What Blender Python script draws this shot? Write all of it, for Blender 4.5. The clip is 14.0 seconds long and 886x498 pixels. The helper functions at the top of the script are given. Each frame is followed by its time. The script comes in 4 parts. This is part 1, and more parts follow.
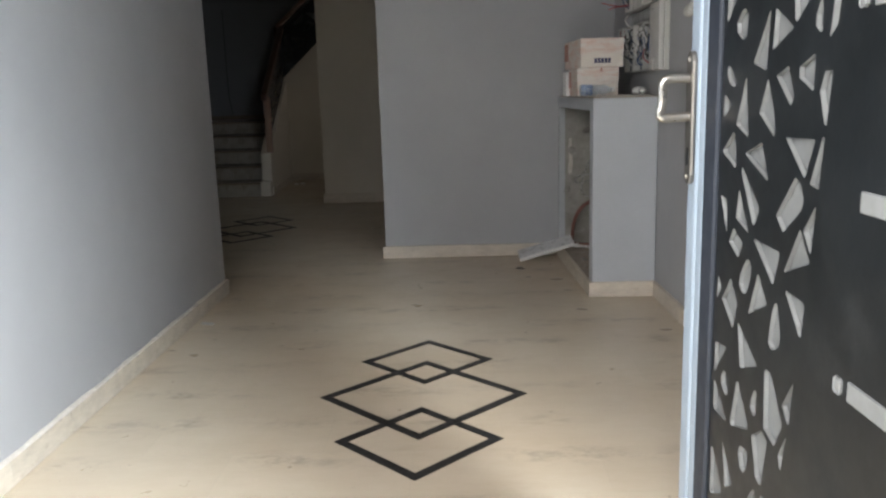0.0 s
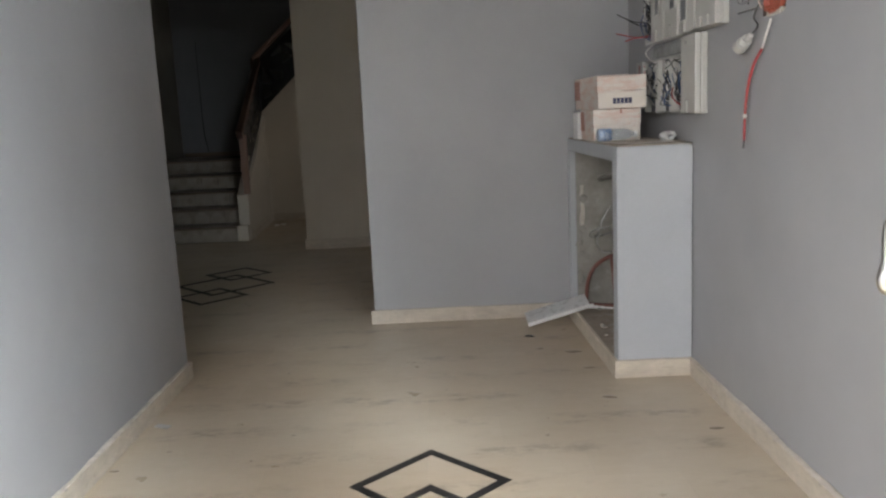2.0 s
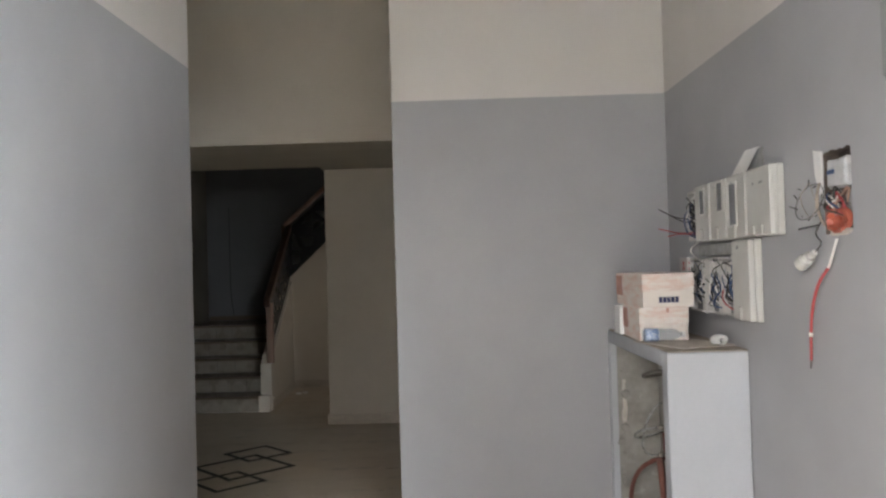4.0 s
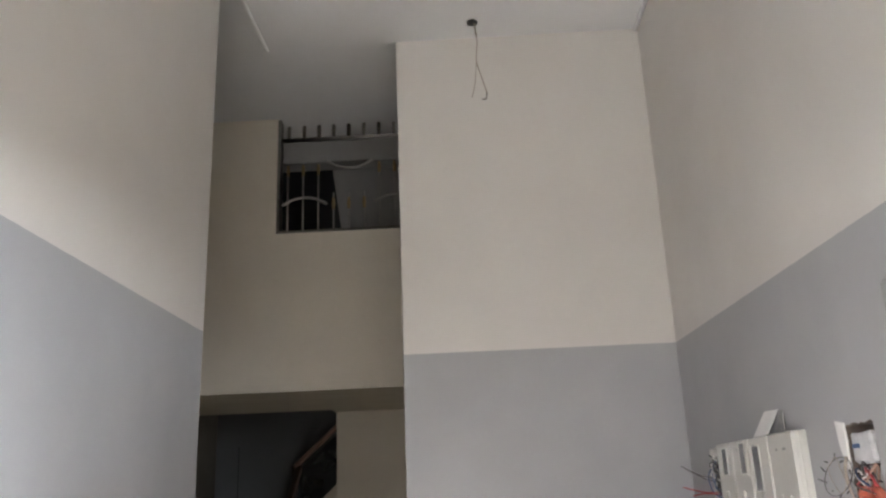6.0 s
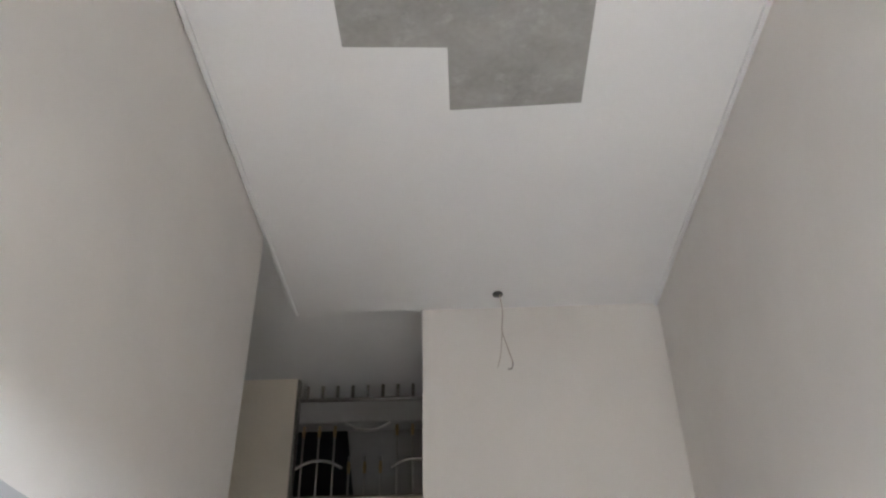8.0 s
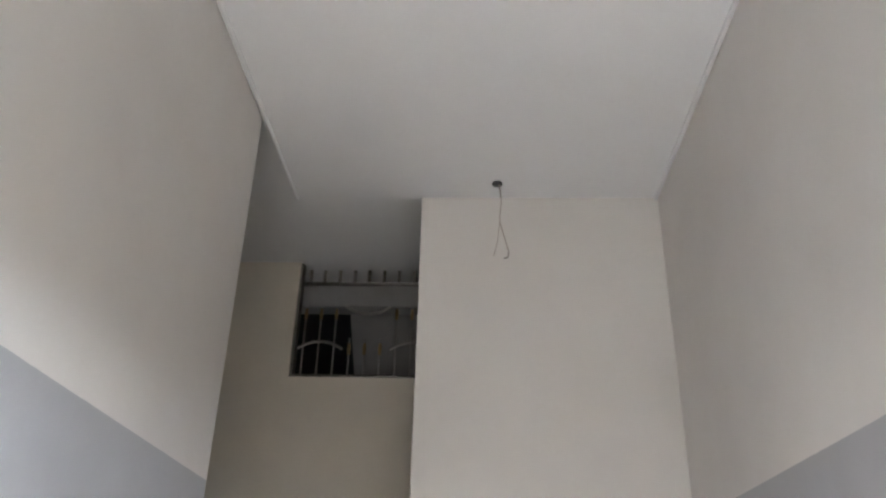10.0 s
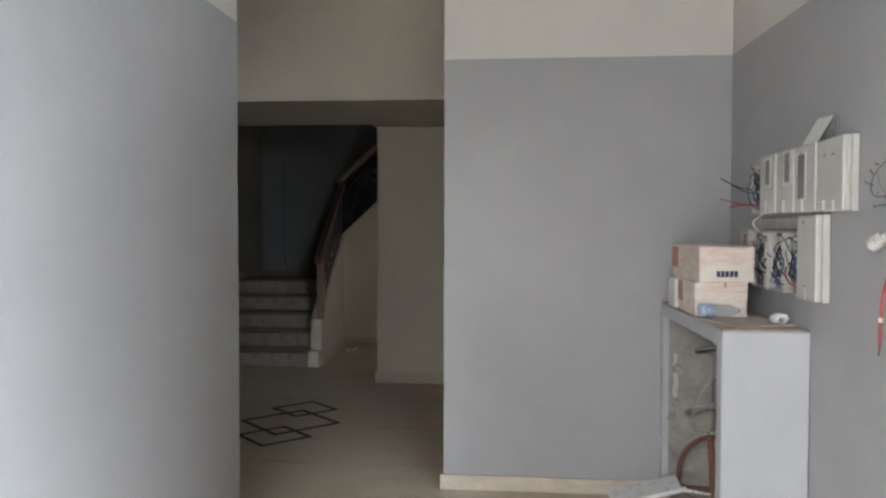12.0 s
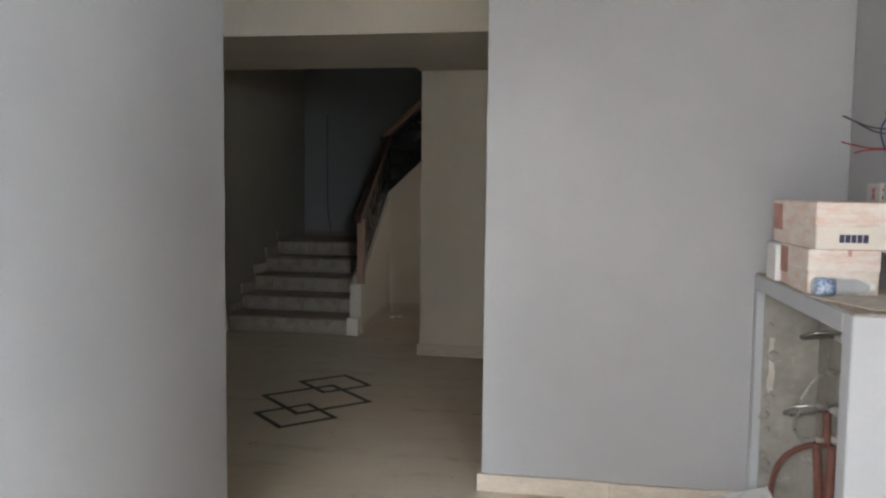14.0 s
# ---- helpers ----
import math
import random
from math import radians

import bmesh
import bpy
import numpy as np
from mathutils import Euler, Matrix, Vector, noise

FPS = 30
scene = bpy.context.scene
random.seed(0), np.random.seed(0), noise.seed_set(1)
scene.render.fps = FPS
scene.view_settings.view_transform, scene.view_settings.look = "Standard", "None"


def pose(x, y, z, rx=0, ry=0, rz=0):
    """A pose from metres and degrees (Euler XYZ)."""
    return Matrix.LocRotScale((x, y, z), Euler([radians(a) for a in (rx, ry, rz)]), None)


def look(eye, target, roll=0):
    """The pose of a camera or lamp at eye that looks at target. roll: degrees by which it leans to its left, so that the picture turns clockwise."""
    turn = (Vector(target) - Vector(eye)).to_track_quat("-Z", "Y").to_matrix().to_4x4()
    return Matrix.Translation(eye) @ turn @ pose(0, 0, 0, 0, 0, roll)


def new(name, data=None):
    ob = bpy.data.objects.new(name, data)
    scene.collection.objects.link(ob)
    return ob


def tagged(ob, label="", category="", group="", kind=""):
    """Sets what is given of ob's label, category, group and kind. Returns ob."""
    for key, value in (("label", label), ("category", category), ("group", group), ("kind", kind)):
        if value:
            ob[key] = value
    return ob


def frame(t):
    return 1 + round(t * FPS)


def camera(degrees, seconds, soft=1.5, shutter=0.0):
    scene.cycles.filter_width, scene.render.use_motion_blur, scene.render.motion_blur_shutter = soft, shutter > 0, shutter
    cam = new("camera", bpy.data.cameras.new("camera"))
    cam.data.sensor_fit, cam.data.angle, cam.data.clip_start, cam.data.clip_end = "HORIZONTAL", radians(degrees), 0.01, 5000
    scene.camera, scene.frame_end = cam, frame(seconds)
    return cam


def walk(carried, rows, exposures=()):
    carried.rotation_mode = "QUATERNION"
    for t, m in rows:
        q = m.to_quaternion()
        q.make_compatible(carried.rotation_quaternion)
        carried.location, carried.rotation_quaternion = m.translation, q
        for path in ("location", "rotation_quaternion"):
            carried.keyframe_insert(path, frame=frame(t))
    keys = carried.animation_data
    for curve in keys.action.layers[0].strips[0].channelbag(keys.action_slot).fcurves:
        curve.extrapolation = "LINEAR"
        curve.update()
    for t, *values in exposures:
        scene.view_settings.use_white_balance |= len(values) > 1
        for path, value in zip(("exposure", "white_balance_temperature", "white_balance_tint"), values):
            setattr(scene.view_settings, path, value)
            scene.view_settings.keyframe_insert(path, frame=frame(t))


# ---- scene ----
import itertools

cam = camera(58.0, 14.0, soft=2.4)
PATH = [
    (0, (0.07, 0.06, 1.178), (0.029, 2.021, 0.79), -1.7),
    (0.5, (0.046, 0.182, 1.175), (-0.004, 2.149, 0.817), -3.2),
    (1, (-0.035, 0.342, 1.213), (-0.053, 2.314, 0.877), -3.4),
    (1.5, (-0.04, 0.525, 1.207), (-0.051, 2.496, 0.868), -3.0),
    (2, (0.006, 0.773, 1.312), (0.0, 2.745, 0.974), -2.7),
    (2.2, (-0.021, 0.841, 1.349), (-0.017, 2.814, 1.018), -2.6),
    (4.3, (-0.076, 0.982, 1.548), (-0.121, 2.979, 1.659), -1.5),
    (4.5, (-0.064, 0.993, 1.562), (-0.107, 2.986, 1.716), -1.4),
    (5, (-0.071, 0.971, 1.595), (-0.12, 2.952, 1.864), -1.1),
    (5.5, (-0.059, 0.966, 1.655), (-0.126, 2.925, 2.051), -1.8),
    (6, (-0.048, 0.959, 1.711), (-0.108, 2.872, 2.294), -2.3),
    (6.5, (-0.073, 0.935, 1.747), (-0.132, 2.795, 2.48), -1.9),
    (7, (-0.139, 0.888, 1.746), (-0.187, 2.66, 2.671), -2.1),
    (7.5, (-0.139, 0.873, 1.791), (-0.191, 2.58, 2.832), -1.5),
    (7.7, (-0.2, 0.886, 1.811), (-0.24, 2.572, 2.886), -1.2),
    (8.75, (-0.13, 0.93, 1.84), (-0.19, 2.50, 3.08), -0.2),
    (10, (-0.069, 0.923, 1.785), (-0.157, 2.701, 2.695), 1.5),
    (10.5, (-0.065, 0.989, 1.715), (-0.168, 2.915, 2.245), 1.1),
    (11, (-0.056, 1.013, 1.638), (-0.18, 2.993, 1.892), 0.5),
    (11.5, (-0.044, 1.044, 1.609), (-0.183, 3.036, 1.721), -0.0),
    (12, (-0.044, 1.074, 1.56), (-0.225, 3.064, 1.497), 0.1),
    (12.5, (-0.071, 1.191, 1.516), (-0.264, 3.176, 1.373), 0.1),
    (13, (-0.096, 1.426, 1.502), (-0.216, 3.414, 1.333), 0.1),
    (13.5, (-0.082, 1.641, 1.477), (-0.241, 3.625, 1.289), 0.3),
    (14, (-0.020, 1.888, 1.49), (-0.352, 3.854, 1.337), 0.7),
]
EXPOSURES = [(0, -0.95, 6550, 11), (1, -0.67, 6600, 12), (2.2, -0.45, 6600, 12), (4.5, 0.04, 6700, 14), (6, 0.12, 6700, 15), (7.5, 0.07, 6500, 15), (10, 0.05, 6450, 15), (12, 0.0, 6500, 12), (13, 0.12, 6550, 12), (14, 0.24, 6580, 12)]
SKY, SUN, DAY_EAST, DAY_WEST, FILL_STAIR, DADO = 0.11, 1.0, 6900.0, 960.0, 2.8, 2.512
walk(cam, [(t, look(eye, target, roll)) for t, eye, target, roll in PATH], exposures=EXPOSURES)

# ---- world and light ----
world = bpy.data.worlds.new("overcast_sky")
scene.world = world
world.use_nodes = True
wn = world.node_tree.nodes
sky = wn.new("ShaderNodeTexSky")
sky.sky_type, sky.sun_disc = "NISHITA", False
sky.sun_elevation, sky.sun_rotation = radians(55), radians(10)
sky.air_density, sky.dust_density, sky.ozone_density = 1.0, 4.0, 1.0
wn["Background"].inputs["Strength"].default_value = SKY
world.node_tree.links.new(sky.outputs["Color"], wn["Background"].inputs["Color"])

sun = new("sun", bpy.data.lights.new("sun", "SUN"))
sun.data.energy, sun.data.angle, sun.data.color = SUN, radians(25), (1.0, 0.95, 0.88)
sun.matrix_world = look((1, 5.6, 8), (0, 0, 0))

# Two area lamps added out of view, standing in for sky light by the entrance.
for name, x, wide, power, tint in (("daylight_east", 3.6, 4.2, DAY_EAST, (0.83, 0.93, 1.0)), ("daylight_west", -2.1, 4.2, DAY_WEST, (0.975, 0.96, 0.945))):
    day = new(name, bpy.data.lights.new(name, "AREA"))
    day.data.shape, day.data.size, day.data.size_y = "RECTANGLE", wide, 2.5
    day.data.energy, day.data.color = power, tint
    day.matrix_world = look((x, -1.35, 3.15), (x * 0.35, 1.6, 1.0))


# Faint fill lamp added at the stair foot, in an unseen side opening.
side = new("daylight_stair", bpy.data.lights.new("daylight_stair", "AREA"))
side.data.shape, side.data.size, side.data.size_y = "RECTANGLE", 1.25, 1.05
side.data.energy, side.data.color = FILL_STAIR, (1.0, 0.93, 0.84)
side.matrix_world = look((-0.80, 10.35, 1.5), (-3.0, 10.2, 0.9))

# ---- materials ----
def nodes_of(name):
    m = bpy.data.materials.new(name)
    m.use_nodes = True
    return m, m.node_tree.nodes, m.node_tree.links, m.node_tree.nodes["Principled BSDF"]


def ramp(nt, fac, stops):
    r = nt.nodes.new("ShaderNodeValToRGB")
    while len(r.color_ramp.elements) < len(stops):
        r.color_ramp.elements.new(0.5)
    for e, (p, c) in zip(r.color_ramp.elements, stops):
        e.position, e.color = p, (*c, 1) if len(c) == 3 else (c[0], c[0], c[0], 1)
    nt.links.new(fac, r.inputs["Fac"])
    return r.outputs["Color"]


def noise_of(nt, scale, detail=4.0, rough=0.55, stretch=(1, 1, 1), coords="Object"):
    tc = nt.nodes.new("ShaderNodeTexCoord")
    mp = nt.nodes.new("ShaderNodeMapping")
    mp.inputs["Scale"].default_value = stretch
    nt.links.new(tc.outputs[coords], mp.inputs["Vector"])
    n = nt.nodes.new("ShaderNodeTexNoise")
    n.inputs["Scale"].default_value, n.inputs["Detail"].default_value, n.inputs["Roughness"].default_value = scale, detail, rough
    nt.links.new(mp.outputs["Vector"], n.inputs["Vector"])
    return n.outputs["Fac"]


def mixed(nt, fac, a, b, mode="MIX"):
    x = nt.nodes.new("ShaderNodeMix")
    x.data_type, x.blend_type = "RGBA", mode
    for sock, v in ((x.inputs["Factor"], fac), (x.inputs["A"], a), (x.inputs["B"], b)):
        if hasattr(v, "is_output"):
            nt.links.new(v, sock)
        elif isinstance(v, (int, float)):
            sock.default_value = v
        else:
            sock.default_value = (*v, 1)
    return x.outputs["Result"]


def bumped(nt, bsdf, height, strength, distance=0.002):
    b = nt.nodes.new("ShaderNodeBump")
    b.inputs["Strength"].default_value, b.inputs["Distance"].default_value = strength, distance
    nt.links.new(height, b.inputs["Height"])
    nt.links.new(b.outputs["Normal"], bsdf.inputs["Normal"])


def mat(name, base, rough=0.5, metal=0.0, var=0.12, fine=60.0, coarse=5.0, bump=0.15, dirt=None, dirt_at=0.62, stretch=(1, 1, 1), per_object=0.0):
    """A painted, stone, plastic or metal surface: fine grain, coarse tone, dirt patches and a slight relief."""
    m, n, l, b = nodes_of(name)
    nt = m.node_tree
    lo, hi = [max(0, c * (1 - var)) for c in base], [min(1, c * (1 + var)) for c in base]
    col = ramp(nt, noise_of(nt, coarse, 5, 0.6, stretch), [(0.3, lo), (0.7, hi)])
    g = ramp(nt, noise_of(nt, fine, 3, 0.5, stretch), [(0.3, (1 - var * 0.6,)), (0.7, (1.0,))])
    col = mixed(nt, 1.0, col, g, "MULTIPLY")
    if dirt:
        f = ramp(nt, noise_of(nt, coarse * 1.7, 6, 0.7, stretch), [(dirt_at, (0,)), (min(1, dirt_at + 0.16), (0.75,))])
        col = mixed(nt, f, col, dirt)
    if per_object:
        oi = n.new("ShaderNodeObjectInfo")
        f = ramp(nt, oi.outputs["Random"], [(0, (1 - per_object,)), (1, (1.0,))])
        col = mixed(nt, 1.0, col, f, "MULTIPLY")
    l.new(col, b.inputs["Base Color"])
    r = ramp(nt, noise_of(nt, coarse * 3, 4), [(0.3, (max(0.03, rough - 0.08),)), (0.7, (min(1, rough + 0.08),))])
    l.new(r, b.inputs["Roughness"])
    b.inputs["Metallic"].default_value = metal
    if bump:
        bumped(nt, b, noise_of(nt, fine, 4, 0.6, stretch), bump)
    return m


def two_tone_paint():
    """Blue-grey wall paint below a line 2.5 m up, warm cream above it, on rolled plaster."""
    m, n, l, b = nodes_of("two_tone_wall_paint")
    nt = m.node_tree
    geo = n.new("ShaderNodeNewGeometry")
    sep = n.new("ShaderNodeSeparateXYZ")
    l.new(geo.outputs["Position"], sep.inputs["Vector"])
    edge = n.new("ShaderNodeMath")
    edge.operation = "MULTIPLY_ADD"
    edge.inputs[1].default_value = 0.006
    l.new(noise_of(nt, 40, 2), edge.inputs[0])
    # On the wall with the meters the line drops a little towards the entrance.
    right = n.new("ShaderNodeMath")
    right.operation, right.inputs[1].default_value = "GREATER_THAN", 1.165
    l.new(sep.outputs["X"], right.inputs[0])
    drop = n.new("ShaderNodeMath")
    drop.operation, drop.inputs[1].default_value, drop.inputs[2].default_value = "MULTIPLY_ADD", -0.0125, 0.0125 * 5.7
    l.new(sep.outputs["Y"], drop.inputs[0])
    fall = n.new("ShaderNodeMath")
    fall.operation = "MULTIPLY_ADD"
    l.new(right.outputs[0], fall.inputs[0])
    l.new(drop.outputs[0], fall.inputs[1])
    l.new(sep.outputs["Z"], fall.inputs[2])
    l.new(fall.outputs[0], edge.inputs[2])
    step = n.new("ShaderNodeMath")
    step.operation = "GREATER_THAN"
    step.inputs[1].default_value = DADO + 0.003
    l.new(edge.outputs[0], step.inputs[0])
    grey = ramp(nt, noise_of(nt, 1.3, 5, 0.6), [(0.3, (0.320, 0.320, 0.327)), (0.7, (0.364, 0.364, 0.371))])
    cream = ramp(nt, noise_of(nt, 1.1, 5, 0.6), [(0.3, (0.575, 0.547, 0.512)), (0.7, (0.62, 0.592, 0.556))])
    col = mixed(nt, step.outputs[0], grey, cream)
    scuff = ramp(nt, noise_of(nt, 9, 7, 0.7, (1, 1, 2.5)), [(0.68, (1.0,)), (0.80, (0.90,))])
    col = mixed(nt, 1.0, col, scuff, "MULTIPLY")
    l.new(col, b.inputs["Base Color"])
    l.new(ramp(nt, noise_of(nt, 3, 4), [(0.3, (0.42,)), (0.7, (0.55,))]), b.inputs["Roughness"])
    bumped(nt, b, noise_of(nt, 90, 4, 0.6), 0.12, 0.0015)
    return m


def floor_stone():
    """Honed cream stone slabs with dusty smears and a slight shine."""
    m, n, l, b = nodes_of("cream_stone_floor")
    nt = m.node_tree
    tc = n.new("ShaderNodeTexCoord")
    mp = n.new("ShaderNodeMapping")
    mp.inputs["Location"].default_value = (0.1, -0.11, 0)
    l.new(tc.outputs["Object"], mp.inputs["Vector"])
    br = n.new("ShaderNodeTexBrick")
    br.offset, br.squash = 0.5, 1.0
    br.inputs["Scale"].default_value = 1.0
    br.inputs["Brick Width"].default_value, br.inputs["Row Height"].default_value = 0.61, 0.305
    br.inputs["Mortar Size"].default_value, br.inputs["Mortar Smooth"].default_value = 0.001, 0.4
    br.inputs["Color1"].default_value = (0.545, 0.472, 0.375, 1)
    br.inputs["Color2"].default_value = (0.520, 0.449, 0.354, 1)
    br.inputs["Mortar"].default_value = (0.485, 0.424, 0.343, 1)
    l.new(mp.outputs["Vector"], br.inputs["Vector"])
    cloud = ramp(nt, noise_of(nt, 1.6, 6, 0.6), [(0.3, (0.91, 0.90, 0.88)), (0.7, (1.04, 1.04, 1.04))])
    col = mixed(nt, 1.0, br.outputs["Color"], cloud, "MULTIPLY")
    warm = ramp(nt, noise_of(nt, 0.55, 3, 0.5), [(0.40, (1, 1, 1)), (0.62, (0.94, 0.88, 0.82))])
    col = mixed(nt, 1.0, col, warm, "MULTIPLY")
    vein = ramp(nt, noise_of(nt, 14, 7, 0.72, (0.5, 1.4, 1)), [(0.42, (0.97, 0.96, 0.94)), (0.6, (1, 1, 1))])
    col = mixed(nt, 1.0, col, vein, "MULTIPLY")
    smear = ramp(nt, noise_of(nt, 3.6, 8, 0.75, (0.8, 1.7, 1)), [(0.57, (0,)), (0.72, (0.45,))])
    col = mixed(nt, smear, col, (0.36, 0.28, 0.195))
    # Grimy wipe marks that follow the joints between the slab rows.
    sep = n.new("ShaderNodeSeparateXYZ")
    l.new(mp.outputs["Vector"], sep.inputs["Vector"])
    wob = n.new("ShaderNodeMath")
    wob.operation = "MULTIPLY_ADD"
    wob.inputs[1].default_value = 0.11
    l.new(noise_of(nt, 5, 4, 0.6), wob.inputs[0])
    l.new(sep.outputs["Y"], wob.inputs[2])
    row = n.new("ShaderNodeMath")
    row.operation, row.inputs[1].default_value = "PINGPONG", 0.1525
    l.new(wob.outputs[0], row.inputs[0])
    near = ramp(nt, row.outputs[0], [(0.018, (1.0,)), (0.075, (0.0,))])
    streak = ramp(nt, noise_of(nt, 8, 8, 0.75, (0.9, 1.9, 1)), [(0.46, (0,)), (0.62, (0.72,))])
    where = ramp(nt, noise_of(nt, 2.2, 3, 0.55, (1, 1, 1)), [(0.44, (0.0,)), (0.58, (1.0,))])
    col = mixed(nt, mixed(nt, 1.0, mixed(nt, 1.0, streak, where, "MULTIPLY"), near, "MULTIPLY"), col, (0.235, 0.19, 0.145))
    spot = ramp(nt, noise_of(nt, 17, 3, 0.5), [(0.72, (0,)), (0.75, (0.6,))])
    col = mixed(nt, spot, col, (0.22, 0.17, 0.12))
    l.new(col, b.inputs["Base Color"])
    l.new(ramp(nt, noise_of(nt, 4, 6, 0.7), [(0.3, (0.26,)), (0.7, (0.42,))]), b.inputs["Roughness"])
    bumped(nt, b, br.outputs["Fac"], 0.1, -0.0005)
    return m


def riser_tile_material():
    """Grey glazed tile with a darker rosette, set across the rise of a step."""
    m, n, l, b = nodes_of("patterned_riser_tile")
    nt = m.node_tree
    tc = n.new("ShaderNodeTexCoord")
    v = n.new("ShaderNodeTexVoronoi")
    v.feature, v.inputs["Scale"].default_value, v.inputs["Randomness"].default_value = "F1", 5.0, 0.2
    l.new(tc.outputs["Object"], v.inputs["Vector"])
    w = n.new("ShaderNodeMath")
    w.operation = "SINE"
    k = n.new("ShaderNodeMath")
    k.operation, k.inputs[1].default_value = "MULTIPLY", 11.0
    l.new(v.outputs["Distance"], k.inputs[0])
    l.new(k.outputs[0], w.inputs[0])
    ring = ramp(nt, w.outputs[0], [(0.25, (0.32, 0.285, 0.235)), (0.75, (0.255, 0.225, 0.185))])
    blot = ramp(nt, noise_of(nt, 14, 4, 0.6), [(0.35, (0.82,)), (0.65, (1.0,))])
    l.new(mixed(nt, 1.0, ring, blot, "MULTIPLY"), b.inputs["Base Color"])
    b.inputs["Roughness"].default_value = 0.35
    return m


def printed_card(name, base, ink):
    m, n, l, b = nodes_of(name)
    nt = m.node_tree
    paper = ramp(nt, noise_of(nt, 25, 5, 0.6), [(0.3, [c * 0.9 for c in base]), (0.7, base)])
    worn = ramp(nt, noise_of(nt, 15, 7, 0.72, (0.6, 0.6, 2.4)), [(0.45, (0,)), (0.60, (0.9,))])
    l.new(mixed(nt, worn, paper, ink), b.inputs["Base Color"])
    b.inputs["Roughness"].default_value = 0.75
    bumped(nt, b, noise_of(nt, 35, 3), 0.2)
    return m


def clear_plastic():
    """Thin crinkled plastic: mostly clear, with sharp glints."""
    m, n, l, b = nodes_of("clear_bottle_plastic")
    b.inputs["Base Color"].default_value = (0.80, 0.84, 0.88, 1)
    b.inputs["Roughness"].default_value = 0.06
    b.inputs["Specular IOR Level"].default_value = 0.9
    b.inputs["Coat Weight"].default_value = 0.6
    bumped(m.node_tree, b, noise_of(m.node_tree, 70, 3), 0.9, 0.006)
    clear, mix = n.new("ShaderNodeBsdfTransparent"), n.new("ShaderNodeMixShader")
    clear.inputs["Color"].default_value = (0.93, 0.96, 0.98, 1)
    mix.inputs["Fac"].default_value = 0.27
    l.new(clear.outputs[0], mix.inputs[1])
    l.new(b.outputs[0], mix.inputs[2])
    l.new(mix.outputs[0], n["Material Output"].inputs["Surface"])
    return m


PAINT = two_tone_paint()
FLOOR = floor_stone()
RISER = riser_tile_material()
CEIL = mat("white_ceiling_paint", (0.615, 0.613, 0.618), 0.8, var=0.03, fine=80, coarse=1.2, bump=0.05)
RAWCEIL = mat("unpainted_grey_render", (0.27, 0.265, 0.255), 0.9, var=0.16, fine=30, coarse=3.5, bump=0.4, dirt=(0.36, 0.355, 0.34), dirt_at=0.56)
CREAM = mat("cream_wall_paint", (0.615, 0.555, 0.465), 0.65, var=0.05, fine=90, coarse=1.5, bump=0.1)
# Stair hall paints: the hall's shade is put into these darkened colours.
STAIRDUN = mat("shaded_olive_wall_paint", (0.25, 0.23, 0.185), 0.7, var=0.08, fine=80, coarse=1.4, bump=0.1)
STAIRGREY = mat("shaded_grey_wall_paint", (0.175, 0.175, 0.178), 0.7, var=0.07, fine=80, coarse=1.4, bump=0.1)
SKIRT = mat("cream_stone_skirting", (0.585, 0.515, 0.425), 0.45, var=0.13, fine=45, coarse=9, bump=0.12, dirt=(0.42, 0.33, 0.23), dirt_at=0.58, stretch=(1, 1, 2.4), per_object=0.07)
GRANITE = mat("black_granite", (0.026, 0.024, 0.023), 0.5, var=0.35, fine=180, coarse=12, bump=0.05, dirt=(0.09, 0.08, 0.07), dirt_at=0.66)
GRANITE.node_tree.nodes["Principled BSDF"].inputs["Specular IOR Level"].default_value = 0.25
TREAD = mat("dark_stone_tread", (0.17, 0.125, 0.09), 0.35, var=0.14, fine=70, coarse=7, bump=0.05)
STEEL_BLACK = mat("black_powder_coated_steel", (0.009, 0.011, 0.013), 0.36, 0.1, var=0.3, fine=120, coarse=4, bump=0.06, dirt=(0.026, 0.028, 0.030), dirt_at=0.58)
DOOR_BLUE = mat("dark_blue_door_paint", (0.016, 0.021, 0.032), 0.55, var=0.12, fine=70, coarse=5)
STILE = mat("pale_blue_coated_aluminium", (0.285, 0.345, 0.41), 0.38, 0.1, var=0.06, fine=80, coarse=4, bump=0.05, stretch=(1, 1, 0.2))
FROST = mat("pale_slot_and_lit_rim", (0.20, 0.205, 0.205), 0.5, var=0.2, fine=60, coarse=5)
BACKPANE = mat("clouded_backing_panel", (0.145, 0.15, 0.15), 0.5, var=0.2, fine=60, coarse=5)
NICKEL = mat("brushed_nickel", (0.43, 0.405, 0.365), 0.34, 1.0, var=0.08, fine=120, coarse=10, bump=0.05)
BRASS = mat("dull_brass", (0.40, 0.29, 0.17), 0.34, 1.0, var=0.1, fine=90, coarse=12)
TARNISH = mat("tarnished_metal", (0.24, 0.225, 0.205), 0.4, 0.9, var=0.2, fine=90, coarse=12)
STAINLESS = mat("stainless_tube", (0.34, 0.32, 0.30), 0.42, 1.0, var=0.08, fine=90, coarse=10, bump=0.03)
TILEFACE = mat("shade_greyed_glaze", (0.60, 0.60, 0.595), 0.3, var=0.05, fine=60, coarse=8, bump=0.03, dirt=(0.55, 0.545, 0.53), dirt_at=0.62)
HOSE = mat("braided_steel", (0.36, 0.355, 0.34), 0.3, 1.0, var=0.12, fine=300, coarse=40, bump=0.4)
WOOD = mat("varnished_brown_wood", (0.095, 0.052, 0.036), 0.42, var=0.25, fine=40, coarse=9, bump=0.1, stretch=(1, 1, 0.15))
